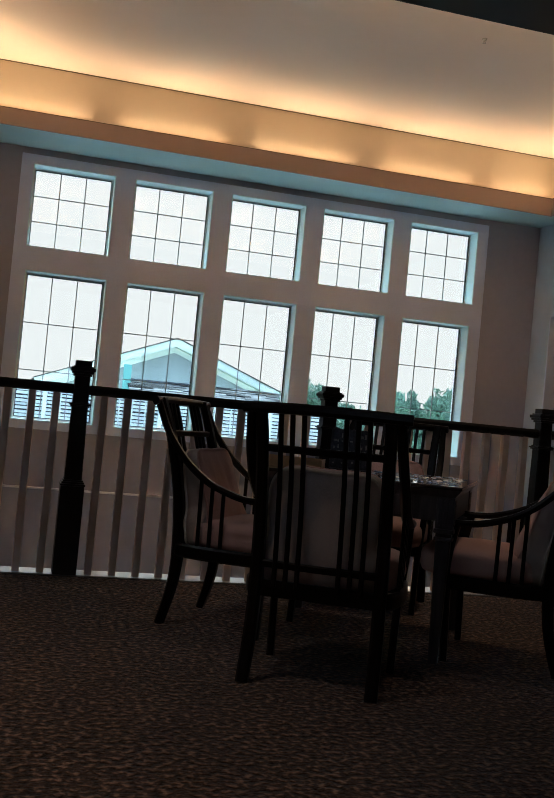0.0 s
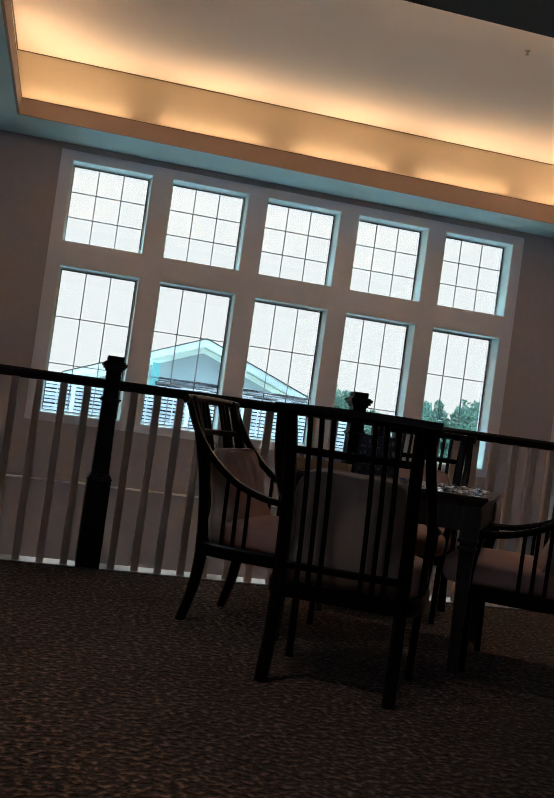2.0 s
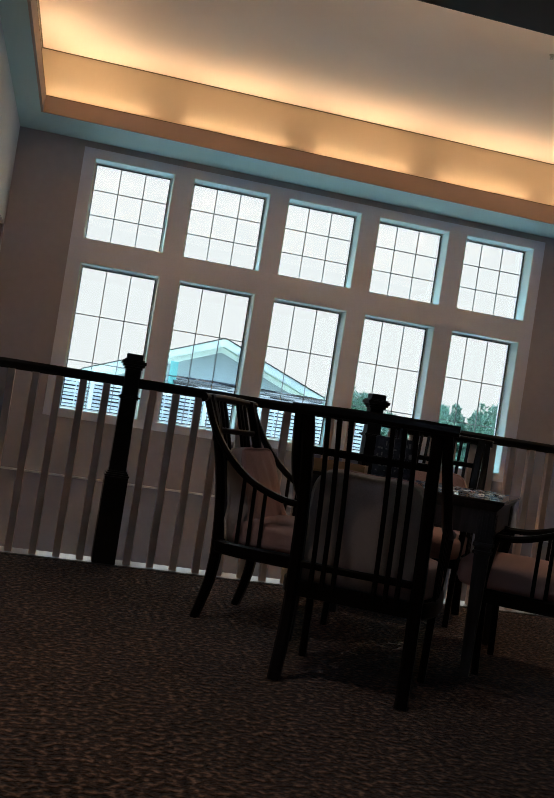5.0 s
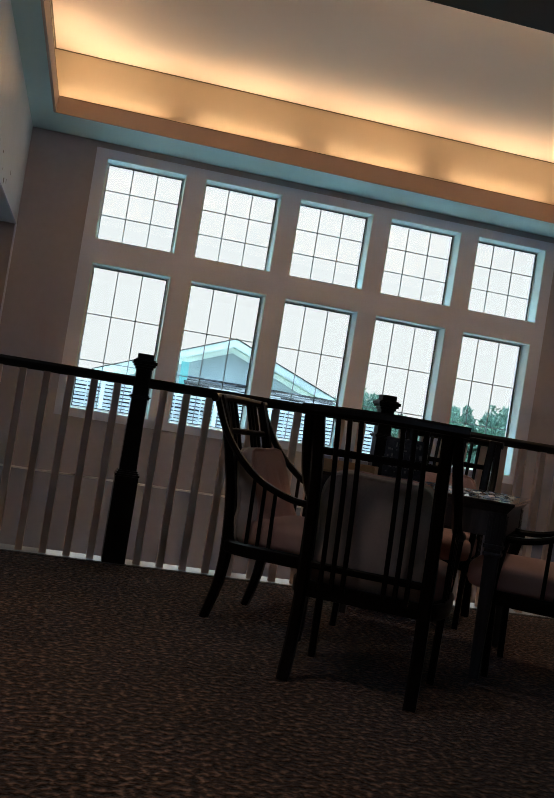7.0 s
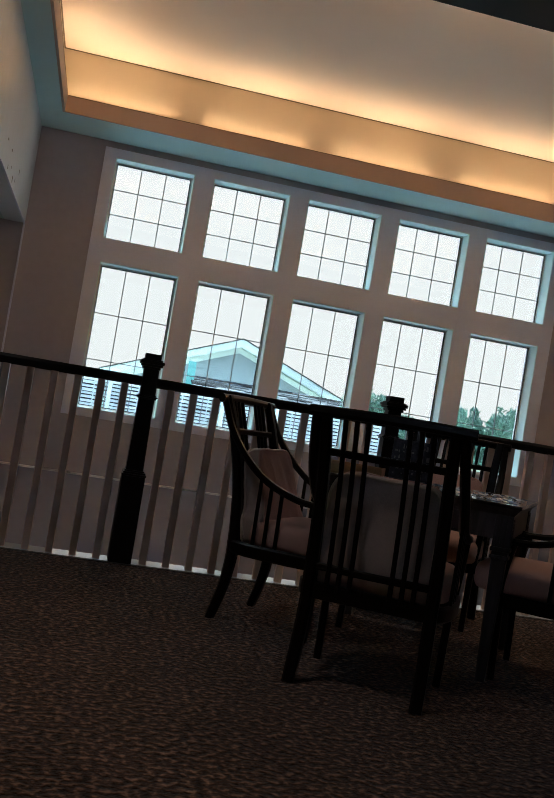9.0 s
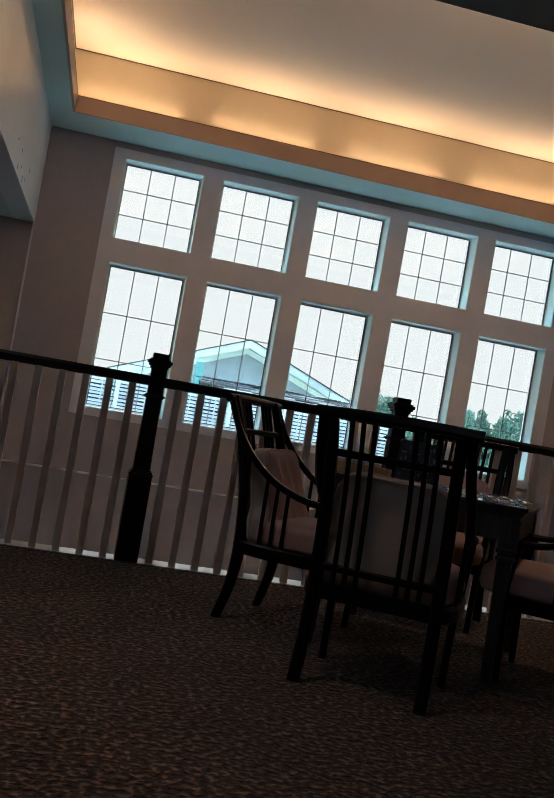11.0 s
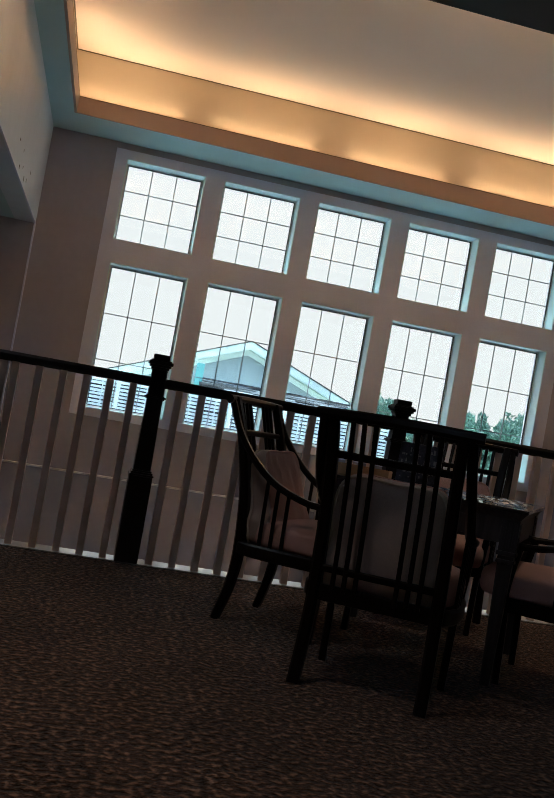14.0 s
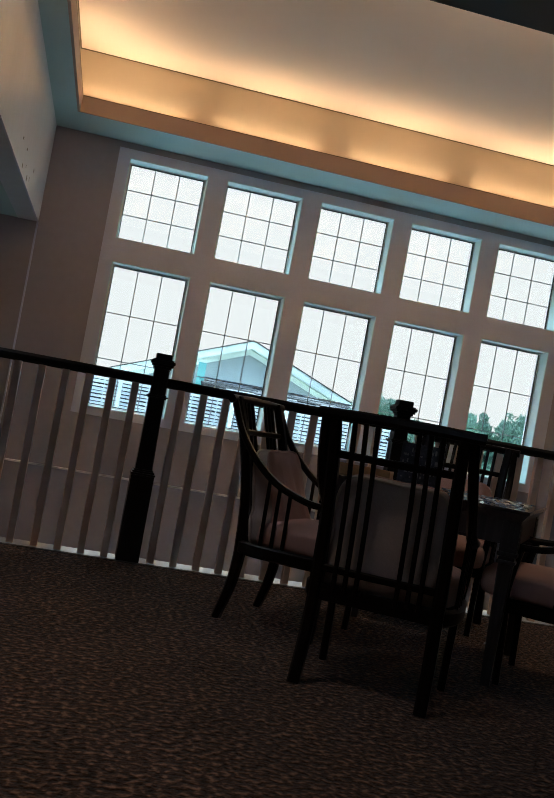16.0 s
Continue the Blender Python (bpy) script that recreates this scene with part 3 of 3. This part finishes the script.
    for a, b in zip(rings, rings[1:]):
        for k in range(len(rim)):
            m_ = (k + 1) % len(rim)
            bm.faces.new((a[k], a[m_], b[m_], b[k]))
    me = mesh_of(name, bm, mat, True)
    me.materials.append(front)
    return me


def cord_mesh(name, y, lean, r, mat):
    bm = bmesh.new()
    pts = []
    for k in range(96):
        q = 8 * (k / 96)
        e = int(q / 2)
        f = q / 2 - e
        f = -1 + 2 * f
        u, v = ((f, -1), (1, f), (-f, 1), (-1, -f))[e]
        x, z = pillow_shape(u, v)
        pts.append(Vector((x * 1.012, y + lean * v + 0.003 * noise.noise(Vector((x * 20, z * 20, 1))), z * 1.012)))
    sweep(bm, pts, r, r, side=(0, 1, 0), corner=0.3, closed=True)
    return mesh_of(name, bm, mat, True)


def armchair(m, label):
    c = thing("armchair", m, label, "chair", "armchairs round the table")
    XP = 0.234

    def post_y(z):
        return float(np.interp(z, (0, 0.2, 0.40, 0.65, 0.85, 1.03), (0.0, 0.022, 0.030, 0.0, -0.05, -0.105)))

    for s in (-1, 1):
        bm = bmesh.new()
        pts = spline([(s * 0.240, -0.022, 0), (s * 0.238, 0.012, 0.12), (s * 0.236, 0.030, 0.22), (s * XP, 0.036, 0.36), (s * XP, 0.014, 0.60), (s * XP, -0.04, 0.83), (s * (XP + 0.006), -0.108, 1.024)], 7)
        k_ = len(pts) // 2
        sweep(bm, pts[:k_ + 1], (0.046, 0.048), (0.036, 0.052), corner=0.22)
        sweep(bm, pts[k_:], (0.048, 0.044), (0.052, 0.036), corner=0.22)
        part("back_post", bm, M_WOOD, c, smooth=False)
    bm = bmesh.new()
    sweep(bm, spline([(-0.302, -0.106, 1.011), (-0.16, -0.118, 1.015), (0, -0.122, 1.017), (0.16, -0.118, 1.015), (0.312, -0.106, 1.011)], 5), 0.040, 0.030, side=(0, 0.25, 1), corner=0.35)
    part("crest_rail", bm, M_WOOD, c)
    for nm, z in (("back_rail", 0.869), ("lower_back_rail", 0.438)):
        bm = bmesh.new()
        y = post_y(z)
        sweep(bm, [Vector((-XP, y, z)), Vector((0, y - 0.012, z)), Vector((XP, y, z))], 0.028, 0.022, side=(0, 0, 1))
        part(nm, bm, M_WOOD, c)
    bm = bmesh.new()
    sweep(bm, spline([(0, post_y(z) - 0.010, z) for z in (0.355, 0.5, 0.7, 0.87, 1.004)], 4), 0.018, 0.015)
    spin = mesh_of("spindle", bm, M_WOOD)
    for x in (-0.163, -0.120, -0.077, 0.077, 0.120, 0.163):
        part("spindle", spin, M_WOOD, c).location = (x, 0, 0)
    # seat frame
    for s in (-1, 1):
        bm = bmesh.new()
        sweep(bm, spline([(s * 0.225, 0.030, 0.346), (s * 0.252, 0.046, 0.346), (s * 0.273, 0.095, 0.346), (s * 0.289, 0.18, 0.346), (s * 0.288, 0.33, 0.346), (s * 0.272, 0.478, 0.346)], 5), 0.028, 0.062, side=(0.7, -s * 0.7, 0), corner=0.35)
        part("seat_rail", bm, M_WOOD, c)
    block("seat_rail", (-0.235, 0.235, 0.022, 0.048, 0.315, 0.377), M_WOOD, c, 0.004)
    bm = bmesh.new()
    sweep(bm, spline([(-0.25, 0.475, 0.346), (-0.13, 0.500, 0.346), (0, 0.508, 0.346), (0.13, 0.500, 0.346), (0.25, 0.475, 0.346)], 4), 0.062, 0.028, side=(0, 0, 1), corner=0.15)
    part("seat_rail", bm, M_WOOD, c)
    # front legs carry on up as arm posts
    for s in (-1, 1):
        bm = bmesh.new()
        pts = spline([(s * 0.250, 0.452, 0), (s * 0.256, 0.462, 0.31), (s * 0.264, 0.470, 0.38), (s * 0.272, 0.462, 0.48), (s * 0.280, 0.440, 0.60)], 6)
        sweep(bm, pts, (0.030, 0.034), (0.030, 0.036), corner=0.22)
        part("front_leg", bm, M_WOOD, c)
        bm = bmesh.new()
        arm = spline([(s * 0.272, -0.106, 1.004), (s * 0.281, -0.040, 0.875), (s * 0.288, 0.06, 0.755), (s * 0.286, 0.18, 0.665), (s * 0.286, 0.32, 0.615), (s * 0.282, 0.42, 0.603), (s * 0.278, 0.475, 0.606)], 7)
        sweep(bm, arm, (0.036, 0.046), (0.030, 0.028), corner=0.35)
        part("arm", bm, M_WOOD, c)
        for y in (0.150, 0.205, 0.260):
            z = float(np.interp(y, [p.y for p in arm], [p.z for p in arm]))
            bm = bmesh.new()
            sweep(bm, [Vector((s * 0.284, y, 0.356)), Vector((s * 0.286, y - 0.004, z - 0.004))], 0.014, 0.017)
            part("arm_spindle", bm, M_WOOD, c)
    seat = part("seat_cushion", cushion_mesh("seat_cushion", 0.555, 0.530, 0.135, M_FABRIC, 5.0, 0.28), M_FABRIC, c, "peach upholstered seat", True)
    seat.location = (0, 0.340, 0.424)
    pil = part("back_pillow", pillow_mesh("back_pillow", 0.14, M_FABRIC, M_PILLOW), M_PILLOW, c, "boxed pillow, peach in front and cream behind", True)
    pil.location, pil.rotation_euler = (0, 0.088, 0.582), (radians(9), 0, 0)
    part("piping", cord_mesh("piping", -0.045, 0.0, 0.010, M_PIPING), M_PIPING, pil)
    part("piping", cord_mesh("piping", 0.050, -0.033, 0.008, M_FABRIC), M_FABRIC, pil)
    return c


def seat_pose(u, w, turn):
    """Place by the table's own axes: u away from the near side, w to its right; turn clockwise from +y."""
    a = radians(AZ)
    p = TC + Vector((math.sin(a), math.cos(a), 0)) * u + Vector((math.cos(a), -math.sin(a), 0)) * w
    return pose(p.x, p.y, 0, 0, 0, -turn)


near = armchair(seat_pose(-1.185, 0.030, AZ - 2), "dark wooden armchair with spindle back and cream pillow, facing the table")
for m_, lab in (
        (seat_pose(-0.247, -0.809, AZ + 93), "dark stained wooden armchair with sweeping arms and peach seat"),
        (seat_pose(1.06, -0.085, AZ + 180), "dark stained wooden armchair between the table and the railing"),
        (seat_pose(-0.122, 0.898, AZ - 88), "dark stained wooden armchair with peach seat drawn back from the table")):
    tagged(copy_thing(near, m_), lab)


def dining_table():
    t = thing("games_table", pose(1.725, 4.44, 0, 0, 0, -31.0), "square dark walnut table with a moulded top and tapered legs", "table")
    H = 0.468
    bm = bmesh.new()
    box(bm, -H, H, -H, H, 0.744, 0.760, 0.004)
    part("tabletop", bm, M_TABLE, t)
    bm = bmesh.new()
    for r0, r1, z0_, z1_ in ((H - 0.030, H - 0.024, 0.711, 0.720), (H - 0.024, H - 0.004, 0.720, 0.744)):
        bmesh.ops.create_cone(bm, cap_ends=True, segments=4, radius1=r0 * math.sqrt(2), radius2=r1 * math.sqrt(2), depth=z1_ - z0_, matrix=pose(0, 0, (z0_ + z1_) / 2, 0, 0, 45))
    part("edge_moulding", bm, M_TABLELEG, t)
    a = H - 0.035
    for dims in ((-a, a, -a, -a + 0.022, 0.606, 0.712), (-a, a, a - 0.022, a, 0.606, 0.712), (-a, -a + 0.022, -a + 0.023, a - 0.023, 0.606, 0.712), (a - 0.022, a, -a + 0.023, a - 0.023, 0.606, 0.712)):
        block("apron", dims, M_TABLELEG, t, 0.003)
    drawer = block("drawer", (-0.24, 0.24, -a - 0.007, -a - 0.0005, 0.620, 0.700), M_TABLELEG, t, 0.003, "shallow drawer front")
    bm = bmesh.new()
    bmesh.ops.create_uvsphere(bm, u_segments=14, v_segments=8, radius=0.013, matrix=pose(0, -a - 0.024, 0.660))
    bmesh.ops.create_cone(bm, cap_ends=True, segments=14, radius1=0.017, radius2=0.011, depth=0.012, matrix=pose(0, -a - 0.012, 0.660, -90))
    part("knob", bm, M_BRASS, drawer, "small dull brass knob", True)
    bm = bmesh.new()
    sweep(bm, [Vector((0, 0, 0.525)), Vector((0, 0, 0))], (0.064, 0.040), (0.064, 0.040), corner=0.1)
    leg = mesh_of("leg", bm, M_TABLELEG)
    bm = bmesh.new()
    box(bm, -0.038, 0.038, -0.038, 0.038, 0.575, 0.711, 0.003)
    head = mesh_of("leg_block", bm, M_TABLELEG)
    bm = bmesh.new()
    box(bm, -0.006, 0.006, -0.0018, 0.0018, 0.590, 0.700, 0.0015)
    reed = mesh_of("reed", bm, M_TABLELEG)
    bm = bmesh.new()
    box(bm, -0.043, 0.043, -0.043, 0.043, 0.556, 0.575, 0.005)
    box(bm, -0.034, 0.034, -0.034, 0.034, 0.540, 0.556, 0.003)
    box(bm, -0.040, 0.040, -0.040, 0.040, 0.524, 0.540, 0.004)
    collar = mesh_of("leg_collar", bm, M_TABLELEG)
    for sx in (-1, 1):
        for sy in (-1, 1):
            lg = part("leg", leg, M_TABLELEG, t)
            lg.location = (sx * (a - 0.032), sy * (a - 0.032), 0)
            part("leg_block", head, M_TABLELEG, lg)
            part("leg_collar", collar, M_TABLELEG, lg)
            for q in (-0.022, 0.0, 0.022):
                part("reed", reed, M_TABLELEG, lg).location = (q, sy * 0.0397, 0)
                side = part("reed", reed, M_TABLELEG, lg)
                side.location, side.rotation_euler = (sx * 0.0397, q, 0), (0, 0, radians(90))
    return t


dining_table()

# things on the table
tray = thing("puzzle_tray", pose(1.345, 4.50, 0.760, 0, 0, -AZ + 8), "shallow brown card tray lying on the table", "tray")
bm = bmesh.new()
box(bm, -0.14, 0.14, -0.10, 0.10, 0.0, 0.006)
for dims in ((-0.14, 0.14, -0.10, -0.094, 0.006, 0.045), (-0.14, 0.14, 0.094, 0.10, 0.006, 0.045), (-0.14, -0.134, -0.094, 0.094, 0.006, 0.045), (0.134, 0.14, -0.094, 0.094, 0.006, 0.045)):
    box(bm, *dims)
part("tray_body", bm, M_CARD, tray)

lid = thing("puzzle_box_lid", pose(1.69, 4.688, 0.762, -8, 0, -20), "dark printed puzzle box lid propped upright on the table", "box")
bm = bmesh.new()
box(bm, -0.102, 0.102, 0.0, 0.045, 0.0, 0.20, 0.002)
part("lid_body", bm, M_LID, lid)
rnd = random.Random(4)
for r_, (zr, hr) in enumerate(((0.022, 0.012), (0.046, 0.020), (0.076, 0.010), (0.096, 0.024), (0.130, 0.012), (0.152, 0.026))):
    x = -0.090 + rnd.uniform(0, 0.02)
    while x < 0.078:
        w_ = rnd.uniform(0.005, 0.016)
        if rnd.random() < 0.75:
            lift = rnd.uniform(0, 0.006)
            block("print_bar", (x, x + w_, -0.0022, -0.0004, zr + lift, zr + lift + hr * rnd.uniform(0.4, 1.0)), M_PRINT, lid)
        x += w_ + rnd.uniform(0.003, 0.016)

bm = bmesh.new()
box(bm, -0.011, 0.011, -0.009, 0.009, 0, 0.0022)
box(bm, 0.010, 0.016, -0.004, 0.004, 0, 0.0022)
box(bm, -0.004, 0.004, 0.008, 0.014, 0, 0.0022)
piece = mesh_of("puzzle_piece", bm, M_PIECE)
ta = radians(AZ)
for k in range(170):
    u_, w_ = rnd.uniform(-0.40, 0.40), rnd.uniform(-0.05, 0.42) if rnd.random() < 0.8 else rnd.uniform(-0.42, 0.42)
    x, y = TC.x + math.sin(ta) * u_ + math.cos(ta) * w_, TC.y + math.cos(ta) * u_ - math.sin(ta) * w_
    if abs(x - 1.345) < 0.19 and abs(y - 4.5) < 0.18 or abs(x - 1.66) < 0.17 and abs(y - 4.72) < 0.12:
        continue
    ob = tagged(new("puzzle_piece", piece), "loose printed jigsaw piece on the table", "puzzle piece", "jigsaw pieces")
    ob.matrix_world = pose(x, y, 0.7602 + 0.0023 * (k % 2), 0, 0, rnd.uniform(0, 360)) if k % 3 else pose(x, y, 0.7625, rnd.uniform(4, 16), 0, 0) @ pose(0, 0, 0, 0, 0, rnd.uniform(0, 360))

# sprinkler on the raised ceiling
sp = thing("sprinkler_head", pose(4.907, 10.376, ZTOP), "small brass sprinkler head under the ceiling", "sprinkler")
bm = bmesh.new()
bmesh.ops.create_cone(bm, cap_ends=True, segments=20, radius1=0.025, radius2=0.033, depth=0.012, matrix=pose(0, 0, -0.006))
part("rosette", bm, M_BRASS, sp)
bm = bmesh.new()
bmesh.ops.create_cone(bm, cap_ends=True, segments=12, radius1=0.009, radius2=0.012, depth=0.024, matrix=pose(0, 0, -0.022))
box(bm, -0.016, -0.012, -0.004, 0.004, -0.048, -0.030)
box(bm, 0.012, 0.016, -0.004, 0.004, -0.048, -0.030)
part("body", bm, M_BRASS, sp)
bm = bmesh.new()
bmesh.ops.create_cone(bm, cap_ends=True, segments=16, radius1=0.021, radius2=0.021, depth=0.004, matrix=pose(0, 0, -0.050))
part("deflector", bm, M_BRASS, sp)

# ---- outside ----
ZG = -3.4
bm = bmesh.new()
bmesh.ops.create_grid(bm, x_segments=24, y_segments=24, size=1500, matrix=pose(0, 0, ZG))
ground = new("ground", mesh_of("ground", bm, M_GRASS))
tagged(ground, "green lawn reaching to the horizon", "ground", kind="structure")

# hazy white sky low over the horizon
m_haze = bpy.data.materials.new("bright_overcast_haze")
m_haze.use_nodes = True
haze_nodes = m_haze.node_tree.nodes
haze_nodes.remove(haze_nodes["Principled BSDF"])
glow = haze_nodes.new("ShaderNodeEmission")
glow.inputs["Color"].default_value, glow.inputs["Strength"].default_value = (1.0, 0.99, 0.995, 1), 0.172
m_haze.node_tree.links.new(glow.outputs[0], haze_nodes["Material Output"].inputs["Surface"])
bm = bmesh.new()
box(bm, -1400, 1490, 1100, 1110, ZG - 1, 620)
tagged(new("backdrop", mesh_of("backdrop", bm, m_haze)), "bright white overcast haze low in the sky", "sky", kind="structure")

# added reflector out of view: throws cool daylight up through the windows
structure("pavement", [(-30, 40, YW + WALL_T + 0.002, 34.0, ZG - 0.1, ZG + 0.03)], M_BOUNCE, "unseen pale slab added to bounce cool light into the hall", "pavement")


def gable_house():
    h = thing("neighbour_house", pose(6.06, 38.0, ZG), "grey gabled house with wide pale aqua rake boards", "house")
    apex, half, slope = 3.84 - ZG, 5.3, 0.39
    eave = apex - half * slope
    bm = bmesh.new()
    vs = [bm.verts.new(p) for p in ((-4.9, 0.5, 0), (4.9, 0.5, 0), (4.9, 0.5, apex - 4.9 * slope - 0.3), (0, 0.5, apex - 0.3), (-4.9, 0.5, apex - 4.9 * slope - 0.3))]
    f = bm.faces.new(vs)
    made = bmesh.ops.extrude_face_region(bm, geom=[f])
    bmesh.ops.translate(bm, vec=(0, 9, 0), verts=[v for v in made["geom"] if isinstance(v, bmesh.types.BMVert)])
    part("wall", bm, M_SIDING, h)
    z, k = eave - 0.7, 0
    bm = bmesh.new()
    while z < apex - 0.55:
        reach = min(4.9, (apex - 0.45 - z) / slope)
        box(bm, -reach, reach, 0.486, 0.498, z, z + 0.19)
        z += 0.20
    lap = part("siding", bm, M_SIDING, h)
    lap["kind"] = "stuff"
    for s in (-1, 1):
        d = Vector((s, 0, -slope)).normalized()
        up = Vector((s * slope, 0, 1)).normalized()
        for nm, mat, y0, y1, a, b in (("roof", M_SHINGLE, -0.06, 10.0, 0.0, 0.035), ("rake_board", M_RAKE, 0.0, 0.05, -0.26, -0.002), ("soffit_board", M_RAKE, 0.052, 0.52, -0.30, -0.26), ("frieze_board", M_RAKE, 0.42, 0.466, -0.50, -0.305)):
            bm = bmesh.new()
            L = half / d.x * s
            vs = []
            for y in (y0, y1):
                for q, t in ((0, a), (L, a), (L, b), (0, b)):
                    vs.append(bm.verts.new(Vector((0, y, apex)) + d * q + up * t))
                    if q == 0:
                        vs[-1].co = Vector((0, y, apex + t / up.z))
            for idx in ((0, 1, 2, 3), (7, 6, 5, 4), (0, 4, 5, 1), (1, 5, 6, 2), (2, 6, 7, 3), (3, 7, 4, 0)):
                bm.faces.new([vs[i] for i in idx])
            part(nm, bm, mat, h)
    # stands forward of the wall, placed and sized to fit the camera's view
    block("aqua_panel", (-2.08, -1.79, -1.00, -0.88, eave - 0.5, eave + 0.82), M_AQUA, h, 0.01, "bright aqua painted board")
    # lean-to roof across the front
    bm = bmesh.new()
    m = pose(0, -0.9, eave + 0.08, 14, 0, 0)
    lay = random.Random(6)
    for k in range(9):
        x = -1.9
        while x < 5.0:
            x1 = min(5.0, x + lay.uniform(0.5, 1.7))
            box(bm, x, x1 - 0.012, -1.1 + k * 0.2, -0.88 + k * 0.2, k * 0.004 + lay.uniform(0, 0.02), 0.03 + k * 0.004 + lay.uniform(0, 0.03), m=m)
            x = x1
    part("lean_to_roof", bm, M_LEANTO, h)
    block("gutter", (-1.95, 5.05, -2.06, -1.96, eave - 0.40, eave - 0.30), M_SHINGLE, h, 0.01)
    for x in (-1.75, 1.6, 4.8):
        block("porch_post", (x - 0.08, x + 0.08, -1.9, -1.74, 0, eave - 0.38), M_RAKE, h, 0.01)
    return h


gable_house()


def louvre_screen():
    s = thing("louvred_screen", pose(0, 21.0, ZG), "long white louvred screen standing outside the windows", "screen")
    z0, z1 = 0.6, 1.18 - ZG
    jit = random.Random(8)
    x, w = -1.75, 1.22
    bm = bmesh.new()
    box(bm, 0.05, w - 0.05, -0.033, 0.033, -0.004, 0.004, m=pose(0, 0, 0, 52, 0, 0))
    slat = mesh_of("slat", bm, M_LOUVRE)
    for k in range(7):
        block("post", (x - 0.045, x + 0.045, -0.05, 0.05, 0, z1 + 0.04), M_LOUVRE, s, 0.006)
        p_ = new("panel")
        p_.parent = s
        p_.location = (x, 0, 0)
        block("rail", (0.046, w - 0.046, -0.03, 0.03, z1 - 0.05, z1), M_LOUVRE, p_, 0.004)
        block("rail", (0.046, w - 0.046, -0.03, 0.03, z0, z0 + 0.06), M_LOUVRE, p_, 0.004)
        block("back_board", (0.046, w - 0.046, 0.05, 0.06, z0, z1), M_SHINGLE, p_)
        for q in (0.33, 0.61, 0.89):
            block("stile", (q - 0.012, q + 0.012, -0.036, -0.012, z1 - 1.24, z1 - 0.051), M_LOUVRE, p_)
        z = z1 - 0.10
        while z > z1 - 1.2:
            sl = part("slat", slat, M_LOUVRE, p_)
            sl.location, sl.rotation_euler = (0, 0, z), (radians(jit.uniform(-14, 12)), radians(jit.uniform(-0.5, 0.5)), radians(jit.uniform(-0.4, 0.4)))
            z -= 0.078
        x += w
    block("post", (x - 0.045, x + 0.045, -0.05, 0.05, 0, z1 + 0.04), M_LOUVRE, s, 0.006)


louvre_screen()


def tree(x, y, top, spread, seed):
    r = random.Random(seed)
    t = thing("tree", pose(x, y, ZG + 0.03), "bushy green broadleaf tree outside the windows", "tree", "garden trees")
    H = top - ZG - 0.2
    bm = bmesh.new()
    sweep(bm, spline([(0, 0, 0), (0.06, 0.02, H * 0.3), (-0.04, 0.05, H * 0.6), (0, 0, H * 0.9)], 4), (0.24, 0.03), (0.24, 0.03), corner=0.3)
    tips = []
    for k in range(11):
        a, z = r.uniform(0, 6.28), H * r.uniform(0.3, 0.75)
        L = spread * r.uniform(0.5, 0.95)
        tip = Vector((math.cos(a) * L, math.sin(a) * L, z + H * r.uniform(0.10, 0.24)))
        sweep(bm, spline([(0, 0, z), (tip.x * 0.5, tip.y * 0.5, z + 0.1), tuple(tip)], 3), (0.07, 0.015), (0.07, 0.015), side=(0, 0, 1), corner=0.3)
        tips.append(tip)
    part("trunk", bm, M_BARK, t)
    tips += [Vector((r.uniform(-0.5, 0.5) * spread, r.uniform(-0.5, 0.5) * spread, H * r.uniform(0.72, 0.97))) for _ in range(9)]
    verts, faces = [], []
    for tip in tips:
        R = spread * r.uniform(0.22, 0.42)
        for _ in range(190):
            d = Vector((r.gauss(0, 1), r.gauss(0, 1), r.gauss(0, 0.9)))
            p = tip + d.normalized() * R * r.random() ** 0.45
            if p.z > H - 0.25 * abs(r.gauss(0, 1)):
                p = Vector((tip.x, tip.y, tip.z)) + Vector((r.gauss(0, 0.06), r.gauss(0, 0.06), r.uniform(0, H - tip.z + 0.12)))
            a = (d.normalized() * 0.7 + Vector((r.gauss(0, 0.5), r.gauss(0, 0.5), r.gauss(0.6, 0.5)))).normalized()
            b = a.cross(Vector((r.gauss(0, 1), r.gauss(0, 1), r.gauss(0, 1)))).normalized()
            s = r.uniform(0.07, 0.15)
            n = len(verts)
            c = a.cross(b) * s * 0.25
            verts += [p - a * s, p + b * s * 0.26 + c, p + a * s, p - b * s * 0.26 + c]
            faces.append((n, n + 1, n + 2, n + 3))
    me = bpy.data.meshes.new("crown")
    me.from_pydata([tuple(v) for v in verts], [], faces)
    me.materials.append(M_LEAF)
    part("crown", me, M_LEAF, t)
    return t


for tx, ty, tt, ts, sd in ((12.9, 28.8, 2.2, 0.8, 21), (13.5, 29.0, 2.1, 0.8, 22), (12.7, 31.5, 2.1, 1.0, 11), (13.6, 29.4, 2.2, 0.9, 12), (9.8, 32, 1.75, 1.1, 13), (14.9, 29.6, 2.3, 0.9, 14), (8.2, 31, 1.6, 0.8, 15), (9.0, 30.5, 2.5, 0.9, 1), (9.35, 30.2, 2.3, 0.6, 31), (10.5, 31, 1.75, 1.0, 2), (12.2, 30, 2.3, 0.9, 3), (13.1, 30.5, 2.45, 0.8, 4), (14.1, 30, 2.6, 0.9, 5), (15.6, 30.5, 2.5, 1.2, 6), (11.6, 33, 1.9, 1.3, 7), (14.0, 33.5, 1.9, 1.5, 8), (17.2, 31, 2.3, 1.2, 9)):
    tree(tx, ty, tt, ts, sd)
